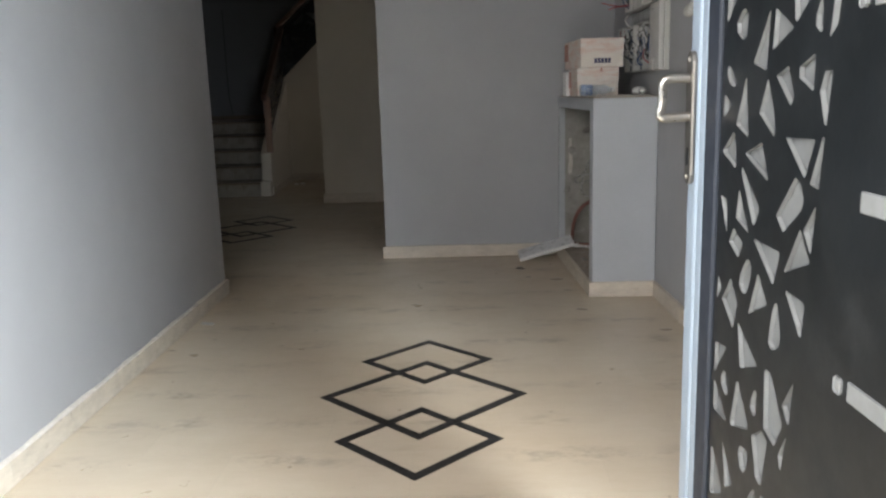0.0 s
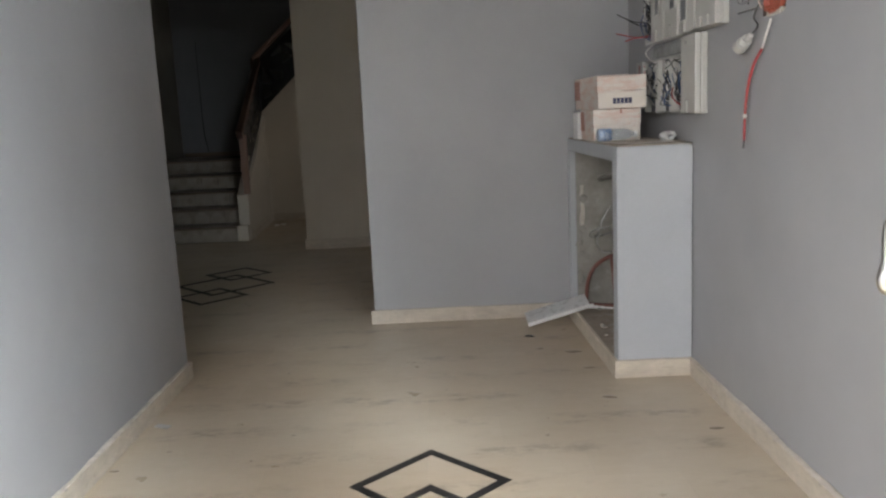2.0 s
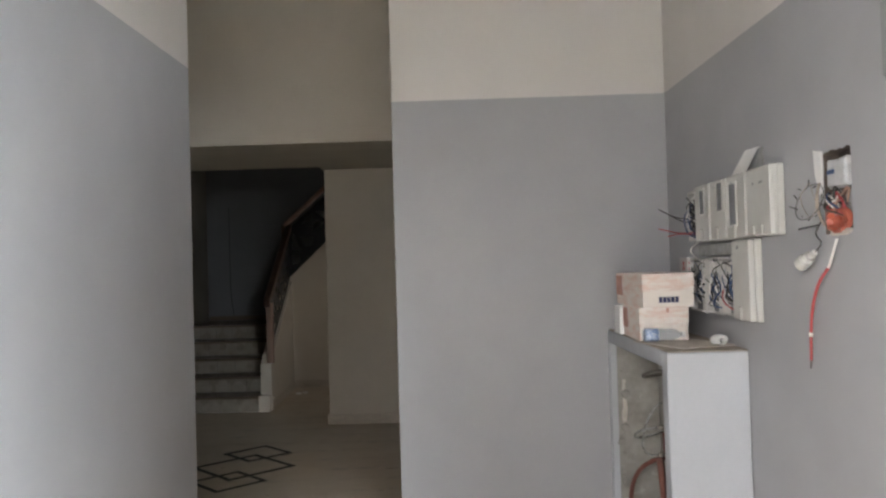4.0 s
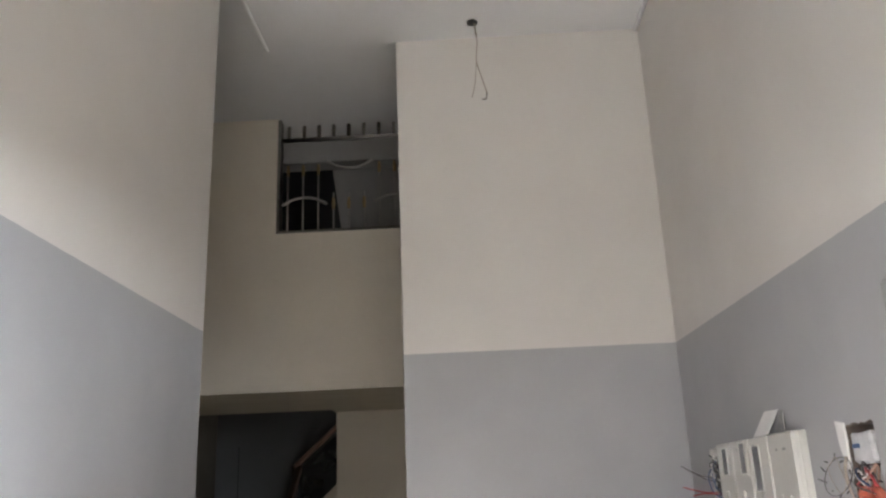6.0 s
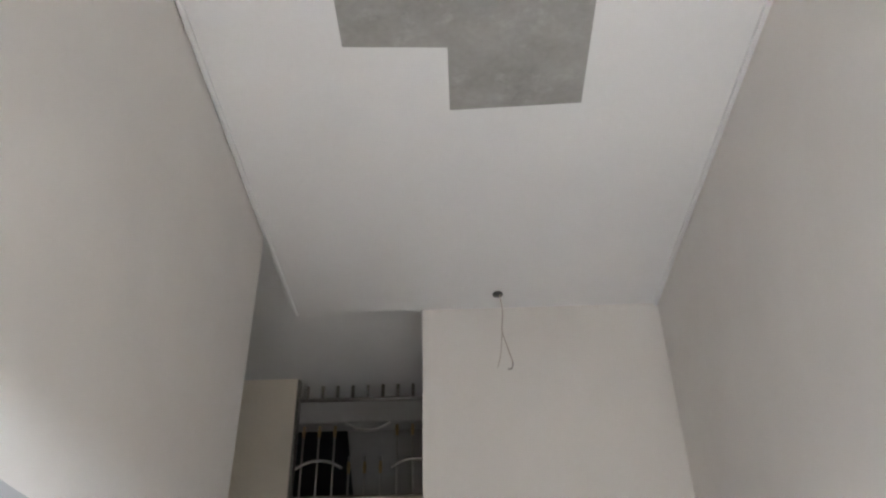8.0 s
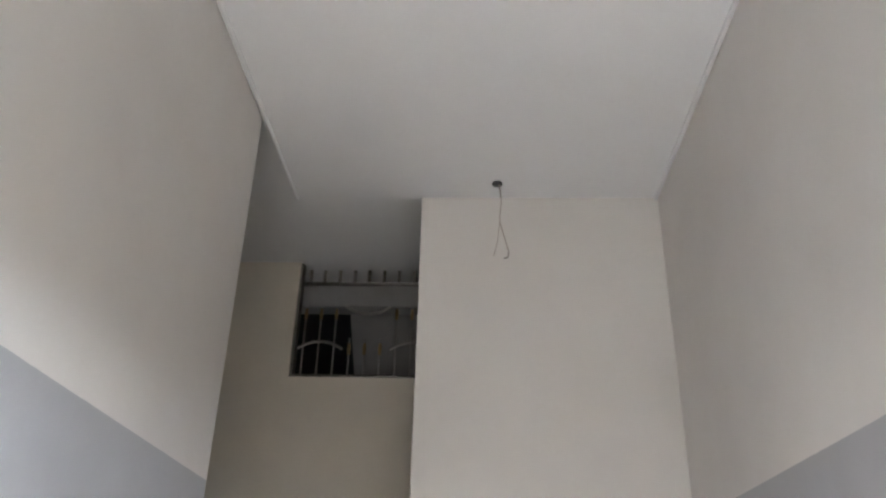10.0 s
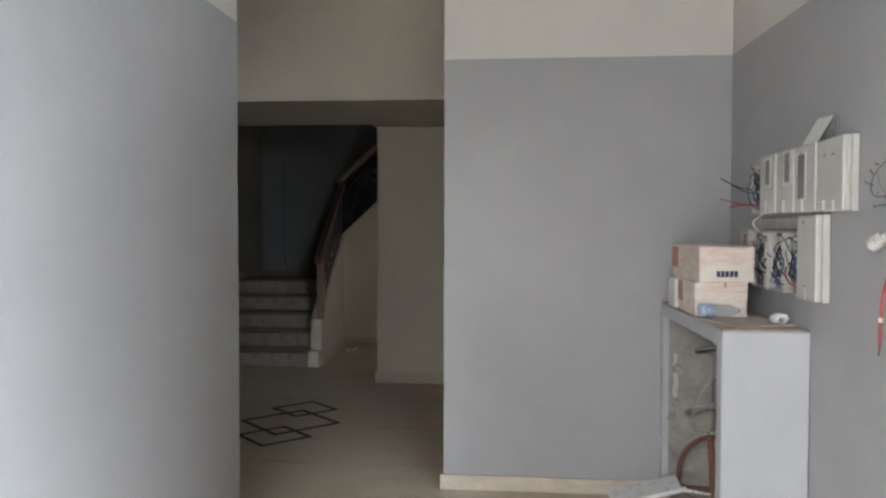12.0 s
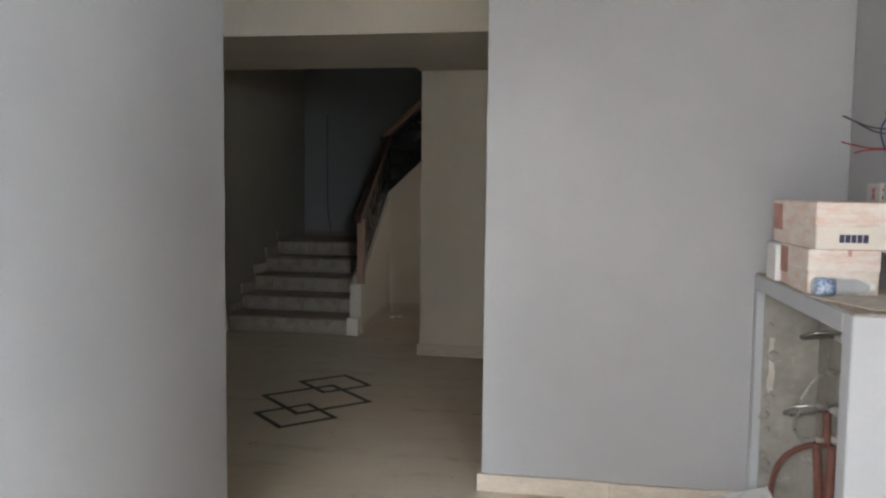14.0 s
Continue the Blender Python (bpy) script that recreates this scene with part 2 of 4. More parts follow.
PALEWOOD = mat("pale_pink_wood", (0.33, 0.21, 0.16), 0.5, var=0.16, fine=40, coarse=7, stretch=(1, 1, 0.15))
PLASTER = mat("rough_grey_plaster", (0.30, 0.285, 0.255), 0.92, var=0.2, fine=28, coarse=6, bump=0.8, dirt=(0.52, 0.50, 0.46), dirt_at=0.60)
CABPAINT = mat("pale_grey_masonry_paint", (0.410, 0.424, 0.446), 0.55, var=0.04, fine=80, coarse=2.5, bump=0.1)
DUSTYTOP = mat("dusty_raw_top", (0.34, 0.29, 0.235), 0.85, var=0.2, fine=40, coarse=8, bump=0.3, dirt=(0.47, 0.45, 0.42), dirt_at=0.52)
PLASTIC = mat("off_white_meter_plastic", (0.47, 0.46, 0.43), 0.42, var=0.05, fine=60, coarse=6, bump=0.03, dirt=(0.50, 0.48, 0.44), dirt_at=0.66)
GREYPANE = mat("smoky_meter_window", (0.15, 0.155, 0.16), 0.15, var=0.2, fine=40, coarse=9, bump=0)
TRAYDARK = mat("dark_meter_tray_back", (0.15, 0.155, 0.17), 0.45, var=0.4, fine=70, coarse=18, bump=0.2, dirt=(0.36, 0.36, 0.37), dirt_at=0.64)
GROUT = mat("smeared_white_grout", (0.54, 0.49, 0.43), 0.85, var=0.15, fine=60, coarse=14, bump=0.4, dirt=(0.45, 0.39, 0.31), dirt_at=0.55)
HOLLOW = mat("shadowed_box_interior", (0.30, 0.30, 0.29), 0.7, var=0.2, fine=40, coarse=10)
CARD = printed_card("salmon_printed_cardboard", (0.715, 0.655, 0.60), (0.65, 0.47, 0.40))
CARDPLAIN = mat("bare_cream_cardboard", (0.70, 0.64, 0.575), 0.8, var=0.06, fine=60, coarse=9, dirt=(0.58, 0.46, 0.39), dirt_at=0.64)
CARDRED = mat("brick_red_print", (0.46, 0.24, 0.19), 0.75, var=0.2, fine=60, coarse=12)
INK = mat("dark_blue_ink", (0.035, 0.035, 0.09), 0.7, var=0.3, fine=150, coarse=30)
PAPER = mat("white_paper", (0.72, 0.71, 0.69), 0.8, var=0.05, fine=60, coarse=9)
BOTTLE = clear_plastic()
# Pale flecks in the label's blue stand for glints on the plastic.
BLUELABEL = mat("blue_label_with_glints", (0.11, 0.22, 0.45), 0.4, var=0.25, fine=60, coarse=50, dirt=(0.66, 0.71, 0.76), dirt_at=0.42)
RED = mat("red_cable_sheath", (0.36, 0.05, 0.052), 0.45, var=0.12, fine=60, coarse=20)
REDPLASTIC = mat("orange_red_flush_box", (0.40, 0.105, 0.065), 0.5, var=0.15, fine=50, coarse=16, bump=0.2)
BLUEWIRE = mat("blue_wire", (0.035, 0.075, 0.17), 0.45, var=0.1, fine=60, coarse=20)
BLACKWIRE = mat("black_wire", (0.02, 0.02, 0.022), 0.5, var=0.2, fine=60, coarse=20)
DARKWIRE = mat("bare_dark_wire", (0.09, 0.085, 0.08), 0.5, 0.4, var=0.2, fine=60, coarse=20)
FLEX = mat("greyed_beige_flex", (0.34, 0.29, 0.24), 0.6, var=0.15, fine=60, coarse=20)
GREYPLASTIC = mat("dusty_grey_white_plastic", (0.50, 0.50, 0.50), 0.5, var=0.12, fine=60, coarse=14, bump=0.1, dirt=(0.33, 0.33, 0.34), dirt_at=0.56)
WHITEWIRE = mat("white_wire", (0.68, 0.66, 0.62), 0.5, var=0.05, fine=60, coarse=20)
PIPE = mat("red_brown_pipe", (0.165, 0.068, 0.052), 0.55, var=0.2, fine=60, coarse=14)
CUT = mat("dark_broken_plaster", (0.11, 0.085, 0.07), 0.95, var=0.4, fine=45, coarse=14, bump=0.8)
# Grey kept low so the colour carries the dimness of the unlit gallery.
BACKROOM = mat("shade_darkened_grey", (0.27, 0.265, 0.255), 0.7, var=0.1, fine=60, coarse=2)
PAVING = mat("light_concrete_paving", (0.40, 0.38, 0.35), 0.85, var=0.15, fine=30, coarse=1.0, bump=0.3)
GREYDOOR = mat("olive_grey_enamel", (0.29, 0.295, 0.285), 0.4, 0.3, var=0.08, fine=70, coarse=5)


# ---- builders ----
def link_mesh(name, bm, material):
    bmesh.ops.recalc_face_normals(bm, faces=bm.faces)
    me = bpy.data.meshes.new(name)
    bm.to_mesh(me)
    bm.free()
    me.materials.append(material)
    return new(name, me)


def solid(name, bm, material, label="", category="", kind="", group=""):
    return tagged(link_mesh(name, bm, material), label, category, group, kind)


def thing(name, at, label, category, kind="", group=""):
    """An Empty at the base of a thing; its parts are built in world places."""
    ob = new(name)
    ob.location, ob.empty_display_size = at, 0.05
    return tagged(ob, label, category, group, kind)


def part(name, bm, material, parent, label=""):
    ob = link_mesh(name, bm, material)
    return under(ob, parent, label)


def under(ob, parent, label=""):
    ob.parent = parent
    if not parent.parent:
        ob.matrix_parent_inverse = Matrix.Translation(-parent.location)
    return tagged(ob, label)


def smooth(ob):
    for p in ob.data.polygons:
        p.use_smooth = True
    return ob


def box(x0, x1, y0, y1, z0, z1, bevel=0.0, bm=None, seg=1):
    bm = bm or bmesh.new()
    r = bmesh.ops.create_cube(bm, size=1.0)
    bmesh.ops.transform(bm, matrix=Matrix.LocRotScale(((x0 + x1) / 2, (y0 + y1) / 2, (z0 + z1) / 2), None, (abs(x1 - x0), abs(y1 - y0), abs(z1 - z0))), verts=r["verts"])
    if bevel:
        edges = list({e for v in r["verts"] for e in v.link_edges})
        bmesh.ops.bevel(bm, geom=edges, offset=bevel, segments=seg, profile=0.5, affect="EDGES")
    return bm


def turned(bm, m):
    bmesh.ops.transform(bm, matrix=m, verts=bm.verts)
    return bm


def prism(outline, place, depth, bevel=0.0):
    """A flat outline given as (u, v) pairs, put in the world by place(u, v, d) and made depth thick."""
    bm = bmesh.new()
    a = [bm.verts.new(place(u, v, 0.0)) for u, v in outline]
    b = [bm.verts.new(place(u, v, depth)) for u, v in outline]
    n = len(a)
    bm.faces.new(a), bm.faces.new(b[::-1])
    for i in range(n):
        bm.faces.new((a[i], b[i], b[(i + 1) % n], a[(i + 1) % n]))
    if bevel:
        bmesh.ops.bevel(bm, geom=bm.edges[:], offset=bevel, segments=1, affect="EDGES")
    return bm


def tube(points, radius, sides=8, closed=False, bm=None):
    """A round bar along a smooth line through the points."""
    pts = [Vector(p) for p in points]
    if len(pts) > 2:
        fine, n = [], len(pts)
        for i in range(n if closed else n - 1):
            p0, p1, p2, p3 = (pts[(i + k) % n] if closed else pts[min(max(i + k, 0), n - 1)] for k in (-1, 0, 1, 2))
            for s in range(5):
                t = s / 5
                fine.append(0.5 * ((2 * p1) + (p2 - p0) * t + (2 * p0 - 5 * p1 + 4 * p2 - p3) * t * t + (3 * p1 - p0 - 3 * p2 + p3) * t ** 3))
        pts = fine if closed else fine + [pts[-1]]
    bm = bm or bmesh.new()
    rings, n, side = [], len(pts), None
    for i, p in enumerate(pts):
        d = (pts[(i + 1) % n] - pts[i - 1]) if closed else pts[min(i + 1, n - 1)] - pts[max(i - 1, 0)]
        d.normalize()
        side = (d.cross(Vector((0, 0, 1)) if abs(d.z) < 0.9 else Vector((1, 0, 0))) if side is None else side - d * side.dot(d)).normalized()
        up = side.cross(d)
        rings.append([bm.verts.new(p + radius * (math.cos(a) * side + math.sin(a) * up)) for a in (2 * math.pi * k / sides for k in range(sides))])
    for i in range(n if closed else n - 1):
        r, s = rings[i], rings[(i + 1) % n]
        for k in range(sides):
            bm.faces.new((r[k], r[(k + 1) % sides], s[(k + 1) % sides], s[k]))
    if not closed:
        bm.faces.new(rings[0][::-1]), bm.faces.new(rings[-1])
    return bm


def lathe(profile, at, axis=None, sides=16):
    """A body of revolution: (radius, height) pairs about z, then turned by axis and moved to at."""
    bm = bmesh.new()
    rings = [[bm.verts.new((r * math.cos(2 * math.pi * k / sides), r * math.sin(2 * math.pi * k / sides), h)) for k in range(sides)] for r, h in profile]
    for a, b in zip(rings, rings[1:]):
        for k in range(sides):
            bm.faces.new((a[k], a[(k + 1) % sides], b[(k + 1) % sides], b[k]))
    bm.faces.new(rings[0][::-1]), bm.faces.new(rings[-1])
    return turned(bm, Matrix.Translation(at) @ (axis or Matrix.Identity(4)))


def clip(poly, nx, ny, c):
    """The part of a polygon where nx*u + ny*v <= c."""
    out = []
    for (x0, y0), (x1, y1) in zip(poly, poly[1:] + poly[:1]):
        d0, d1 = nx * x0 + ny * y0 - c, nx * x1 + ny * y1 - c
        if d0 <= 0:
            out.append((x0, y0))
        if d0 * d1 < 0:
            t = d0 / (d0 - d1)
            out.append((x0 + t * (x1 - x0), y0 + t * (y1 - y0)))
    return out


def shards(outline, spacing, web, seed, stretch=1.5):
    """Openings of a cut sheet: cells round scattered seeds, held apart by a web, with rounded corners."""
    rnd = random.Random(seed)
    us, vs = [p[0] for p in outline], [p[1] for p in outline]
    seeds, tries = [], 0
    while tries < 4000:
        tries += 1
        p = (rnd.uniform(min(us), max(us)), rnd.uniform(min(vs), max(vs)))
        if all(math.hypot(p[0] - q[0], (p[1] - q[1]) / stretch) > spacing * rnd.uniform(0.72, 1.2) for q in seeds):
            seeds.append(p)
    cells = []
    for p in seeds:
        cell = list(outline)
        area2 = sum(a[0] * b[1] - a[1] * b[0] for a, b in zip(cell, cell[1:] + cell[:1]))
        for a, b in zip(outline, outline[1:] + outline[:1]):
            ex, ey = b[0] - a[0], b[1] - a[1]
            k = math.hypot(ex, ey)
            nx, ny = (ey / k, -ex / k) if area2 > 0 else (-ey / k, ex / k)
            cell = clip(cell, nx, ny, nx * a[0] + ny * a[1] - web) if cell else cell
        for q in seeds:
            if q is not p and cell:
                dx, dy = q[0] - p[0], q[1] - p[1]
                k = math.hypot(dx, dy)
                mx, my = (p[0] + q[0]) / 2, (p[1] + q[1]) / 2
                cell = clip(cell, dx / k, dy / k, (dx * mx + dy * my) / k - web * rnd.uniform(0.25, 1.35))
        if len(cell) < 3:
            continue
        if rnd.random() < 0.75:
            a, reach = rnd.uniform(0, 2 * math.pi), spacing * rnd.uniform(0.0, 0.16)
            nx, ny = math.cos(a), math.sin(a)
            cell = clip(cell, nx, ny, nx * p[0] + ny * p[1] + reach)
        if len(cell) < 3:
            continue
        kind = rnd.random()
        if kind < 0.62 and len(cell) > 3:
            # keep the widest triangle of the cell, now and then cut across one tip
            tri = max(itertools.combinations(cell, 3), key=lambda t: abs((t[1][0] - t[0][0]) * (t[2][1] - t[0][1]) - (t[2][0] - t[0][0]) * (t[1][1] - t[0][1])))
            mx, my = sum(q[0] for q in tri) / 3, sum(q[1] for q in tri) / 3
            cell = [(mx + 1.06 * (q[0] - mx), my + 1.06 * (q[1] - my)) for q in tri]
            if kind < 0.2:
                nx, ny = rnd.choice(((0, 1), (0, -1), (1, 0), (-1, 0)))
                cell = clip(cell, nx, ny, nx * mx + ny * my + spacing * 0.42)
        elif kind > 0.86:
            # a small rounded hole
            mx, my = sum(q[0] for q in cell) / len(cell), sum(q[1] for q in cell) / len(cell)
            cell = [(mx + 0.62 * (q[0] - mx), my + 0.62 * (q[1] - my)) for q in cell]
        area = abs(sum(a[0] * b[1] - a[1] * b[0] for a, b in zip(cell, cell[1:] + cell[:1]))) / 2
        if area < spacing * spacing * 0.09:
            continue
        soft, w = [], 0.26 if kind > 0.86 else rnd.choice((0.04, 0.05, 0.09))
        for a, b in zip(cell, cell[1:] + cell[:1]):
            soft += [(a[0] * (1 - w) + b[0] * w, a[1] * (1 - w) + b[1] * w), (a[0] * w + b[0] * (1 - w), a[1] * w + b[1] * (1 - w))]
        cells.append(soft)
    return cells


def cut_sheet(outline, holes, place, depth):
    """A sheet with openings through it."""
    bm = bmesh.new()
    for loop in [outline] + holes:
        vs = [bm.verts.new(place(u, v, 0.0)) for u, v in loop]
        for a, b in zip(vs, vs[1:] + vs[:1]):
            bm.edges.new((a, b))
    bmesh.ops.triangle_fill(bm, use_beauty=True, use_dissolve=False, edges=bm.edges[:])
    shift = Vector(place(0, 0, depth)) - Vector(place(0, 0, 0))
    r = bmesh.ops.extrude_face_region(bm, geom=bm.faces[:])
    bmesh.ops.translate(bm, vec=shift, verts=[v for v in r["geom"] if isinstance(v, bmesh.types.BMVert)])
    axis = shift.normalized()
    bm.normal_update()
    for f in bm.faces:
        f.material_index = 1 if abs(f.normal.dot(axis)) < 0.5 else 0
    return bm


def skirting(name, a, b, out, label, height=0.085, thick=0.018, piece=0.42):
    """Skirting tiles laid end to end from a to b, standing out from the wall along out."""
    base = thing(name, (*a, 0), label, "skirting", "structure")
    a, b, o = Vector((*a, 0)), Vector((*b, 0)), Vector((*out, 0)) * thick
    n = max(1, round((b - a).length / piece))
    rnd = random.Random(len(name) + int(abs(a.x) * 100))
    for i in range(n):
        p, q = a.lerp(b, i / n), a.lerp(b, (i + 1) / n)
        gap = (q - p).normalized() * 0.0005
        lift = rnd.uniform(-0.002, 0.002)
        c = [p + gap, q - gap, q - gap + o * rnd.uniform(0.95, 1.08), p + gap + o * rnd.uniform(0.95, 1.08)]
        bm = prism([(k, 0) for k in range(4)], lambda u, v, d: (c[int(u)].x, c[int(u)].y, 0.001 + d), height + lift, 0.0015)
        part("tile", bm, SKIRT, base)
    return base


# ---- the setting ----
def xr(y):
    """The inner face of the right-hand wall, which runs a little out of square."""
    return 1.166 + 0.009 * (YP - y)


def rough_hole(y0, y1, z0, z1, seed):
    """A squarish opening with broken edges."""
    rnd, line = random.Random(seed), []
    for k in range(40):
        a = 2 * math.pi * k / 40
        u = max(-1, min(1, 1.42 * math.cos(a))) * (y1 - y0) / 2
        v = max(-1, min(1, 1.35 * math.sin(a))) * (z1 - z0) / 2
        line.append(((y0 + y1) / 2 + u + rnd.uniform(-0.003, 0.003), (z0 + z1) / 2 + v + rnd.uniform(-0.004, 0.004)))
    return line


HOLE = rough_hole(3.549, 3.738, 1.592, 1.876, 3)
XL, YL, XP, YP, YG, YC = -1.362, 4.785, -0.462, 5.724, 7.13, 8.80
XS, YS = -3.55, 11.9
CZ, UZ, SOF = 4.643, 4.825, 2.503

solid("ground", box(-60, 60, -60, 0.45, -0.3, -0.12), PAVING, "light grey concrete paving outside the entrance", "ground", "structure")
solid("floor", box(XS - 0.2, 1.5, 0.45, YS + 0.2, -0.15, 0.0), FLOOR, "dusty cream stone floor with faint slab joints", "floor", "structure")

solid("wall_left", box(XL - 0.2, XL, 0.7, YL, 0, UZ, 0.004), PAINT, "entrance wall, blue-grey below and cream above", "wall", "structure")
wr = solid("wall_right", cut_sheet([(0.5, 0), (YS, 0), (YS, UZ), (0.5, UZ)], [HOLE], lambda u, v, d: (xr(u) + d, u, v), 0.35), PAINT, "entrance wall, grey below and cream above, with meters on it", "wall", "structure")
wr.data.materials.append(CUT)
solid("wall_back", box(XP, xr(YP) + 0.02, YP, YP + 0.2, 0, UZ, 0.004), PAINT, "wall facing the entrance, grey below and cream above", "wall", "structure")

# Unseen front wall, assumed, with the entrance opening and a transom bar.
solid("wall_front_left", box(XL - 0.2, XL, 0.5, 0.698, 0, UZ), PAINT, "plain wall end beside the entrance", "wall", "structure")
# Added out of view; its low edge keeps light off the upper walls.
solid("wall_front_top", box(XL, xr(0.5), 0.5, 0.695, 2.50, UZ), PAINT, "unseen wall added above the entrance to limit the light", "wall", "structure")
solid("trim_door_post", box(0.50, 0.56, 0.60, 0.69, 0, 2.50, 0.003), STILE, "pale blue post of the entrance frame", "door frame", "structure")
solid("trim_transom", box(XL, 0.498, 0.60, 0.68, 2.28, 2.36, 0.003), STILE, "pale blue bar across the entrance opening", "transom", "structure")

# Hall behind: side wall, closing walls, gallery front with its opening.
solid("wall_hall_left", box(XS - 0.2, XS, YL - 0.2, YS, 0, UZ), STAIRDUN, "stair hall wall, its colour darkened olive for shade", "wall", "structure")
solid("wall_hall_front", box(XS, XL - 0.2, YL - 0.2, YL - 0.004, 0, UZ), CREAM, "cream wall of the back hall", "wall", "structure")
solid("wall_stair_back", box(XS - 0.2, 1.3, YS, YS + 0.2, 0, UZ), STAIRGREY, "grey wall behind the stair landing, colour darkened for shade", "wall", "structure")
WX0, WX1, WZ0, WZ1 = -1.608, -0.10, 3.79, 4.82
solid("wall_gallery", box(XS, xr(YG), YG, YG + 0.2, SOF, WZ0), CREAM, "cream wall below the gallery opening", "wall", "structure")
solid("wall_gallery_left", box(XS, WX0, YG, YG + 0.2, WZ0, UZ), CREAM, "cream wall beside the gallery opening", "wall", "structure")
solid("wall_gallery_right", box(WX1, xr(YG), YG, YG + 0.2, WZ0, UZ), CREAM, "cream wall beside the gallery opening", "wall", "structure")
solid("ceiling_hall_end", box(-1.41, xr(YG), 8.622, YC + 0.15, SOF + 0.001, SOF + 0.2), CREAM, "low cream ceiling strip before the stair", "ceiling", "structure")
solid("ceiling_hall", box(XS, xr(YG), YG + 0.2, 8.62, SOF, SOF + 0.2), CREAM, "low cream ceiling of the back hall", "ceiling", "structure")
solid("wall_hall_end", box(-1.392, 1.18, YC, YC + 0.2, 0, SOF - 0.002, 0.004), CREAM, "cream wall of the back hall beside the stair", "wall", "structure")
solid("wall_gallery_back", prism([(-1.31, UZ), (1.18, UZ), (1.18, SOF + 0.2), (-1.02, SOF + 0.2)], lambda u, v, d: (u, 8.0 + d, v), 0.12), BACKROOM, "gallery inner wall in grey kept dark for shade", "wall", "structure")
# Unseen walls round the opening that is added for the stair fill.
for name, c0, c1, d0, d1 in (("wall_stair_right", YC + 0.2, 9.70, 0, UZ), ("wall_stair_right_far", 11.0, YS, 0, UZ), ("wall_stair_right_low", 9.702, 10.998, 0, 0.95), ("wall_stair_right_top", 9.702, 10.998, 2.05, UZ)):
    solid(name, box(-0.92, -0.72, c0, c1, d0, d1), STAIRGREY, "unseen grey wall round an opening added for the fill lamp", "wall", "structure")

solid("ceiling", box(XL + 0.01, xr(2.0) + 0.03, 0.7, YP + 0.004, CZ, CZ + 0.14), CEIL, "smooth white lowered ceiling panel", "ceiling", "structure")
solid("ceiling_upper", box(XS - 0.2, 1.6, 0.5, YS + 0.2, UZ, UZ + 0.2), CEIL, "plain slab above the hall", "ceiling", "structure")
solid("trim_cornice_left", box(XL + 0.003, XL + 0.032, 0.7, YP, CZ - 0.022, CZ - 0.002, 0.006), CEIL, "slim white cornice strip", "cornice", "structure")
solid("trim_cornice_right", prism([(xr(0.7) - 0.03, 0.7), (xr(YP) - 0.03, YP), (xr(YP) - 0.003, YP), (xr(0.7) - 0.003, 0.7)], lambda u, v, d: (u, v, CZ - 0.022 + d), 0.02, 0.004), CEIL, "slim white cornice strip", "cornice", "structure")

# Bare stepped patch in the ceiling panel.
patch = [(-0.215, 3.77), (0.43, 3.75), (0.43, 2.35), (0.0, 2.35), (0.0, 1.95), (-0.69, 1.95), (-0.69, 3.345), (-0.215, 3.37)]
solid("ceiling_patch", prism(patch, lambda u, v, d: (u, v, CZ - 0.005 + d), 0.02), RAWCEIL, "bare grey stepped patch in the white ceiling", "ceiling patch", "structure")

skirting("baseboard_left", (XL, 0.72), (XL, YL), (1, 0), "cream stone skirting tiles with flaked paint above")
skirting("baseboard_left_end", (XL + 0.018, YL), (XL - 0.2, YL), (0, 1), "cream stone skirting at the wall's end")
skirting("baseboard_right", (xr(0.72), 0.72), (xr(4.475), 4.475), (-1, 0), "cream stone skirting tiles smeared with grout", piece=0.5)
skirting("baseboard_back", (XP - 0.02, YP), (0.80, YP), (0, -1), "cream stone skirting tiles", piece=0.6)
skirting("baseboard_back_side", (XP, YP), (XP, YP + 0.2), (-1, 0), "cream stone skirting at the wall's corner")
skirting("baseboard_hall_end", (-1.392 - 0.018, YC), (1.1, YC), (0, -1), "cream stone skirting in the back hall", 0.10)


def grout_bead(x_at, out, y0, y1, seed, label):
    """A thin uneven smear of grout along the top edge of a skirting."""
    rnd, n = random.Random(seed), int((y1 - y0) / 0.018)
    bm, rows, h = bmesh.new(), [], 0.006
    for k in range(n + 1):
        y = y0 + (y1 - y0) * k / n
        h = min(0.009, max(0.001, h + rnd.uniform(-0.0025, 0.0025)))
        deep = 0.0185 + rnd.uniform(-0.003, 0.0015)
        x = x_at(y)
        rows.append([bm.verts.new(p) for p in ((x + out * 0.0005, y, 0.0855 + h), (x + out * 0.003, y, 0.0855 + h * 0.8), (x + out * deep, y, 0.0862 + rnd.uniform(0, 0.001)), (x + out * deep, y, 0.080 - rnd.uniform(0, 0.012) * (out < 0)), (x + out * 0.0005, y, 0.080))])
    for a, c in zip(rows, rows[1:]):
        for k in range(5):
            bm.faces.new((a[k], a[(k + 1) % 5], c[(k + 1) % 5], c[k]))
    return smooth(solid("grout_bead", bm, GROUT, label, "grout", "stuff"))


grout_bead(lambda y: XL, 1, 0.73, 4.77, 3, "ragged white grout line over the stone skirting")
grout_bead(xr, -1, 0.73, 4.47, 8, "ragged white grout smeared over the stone skirting")


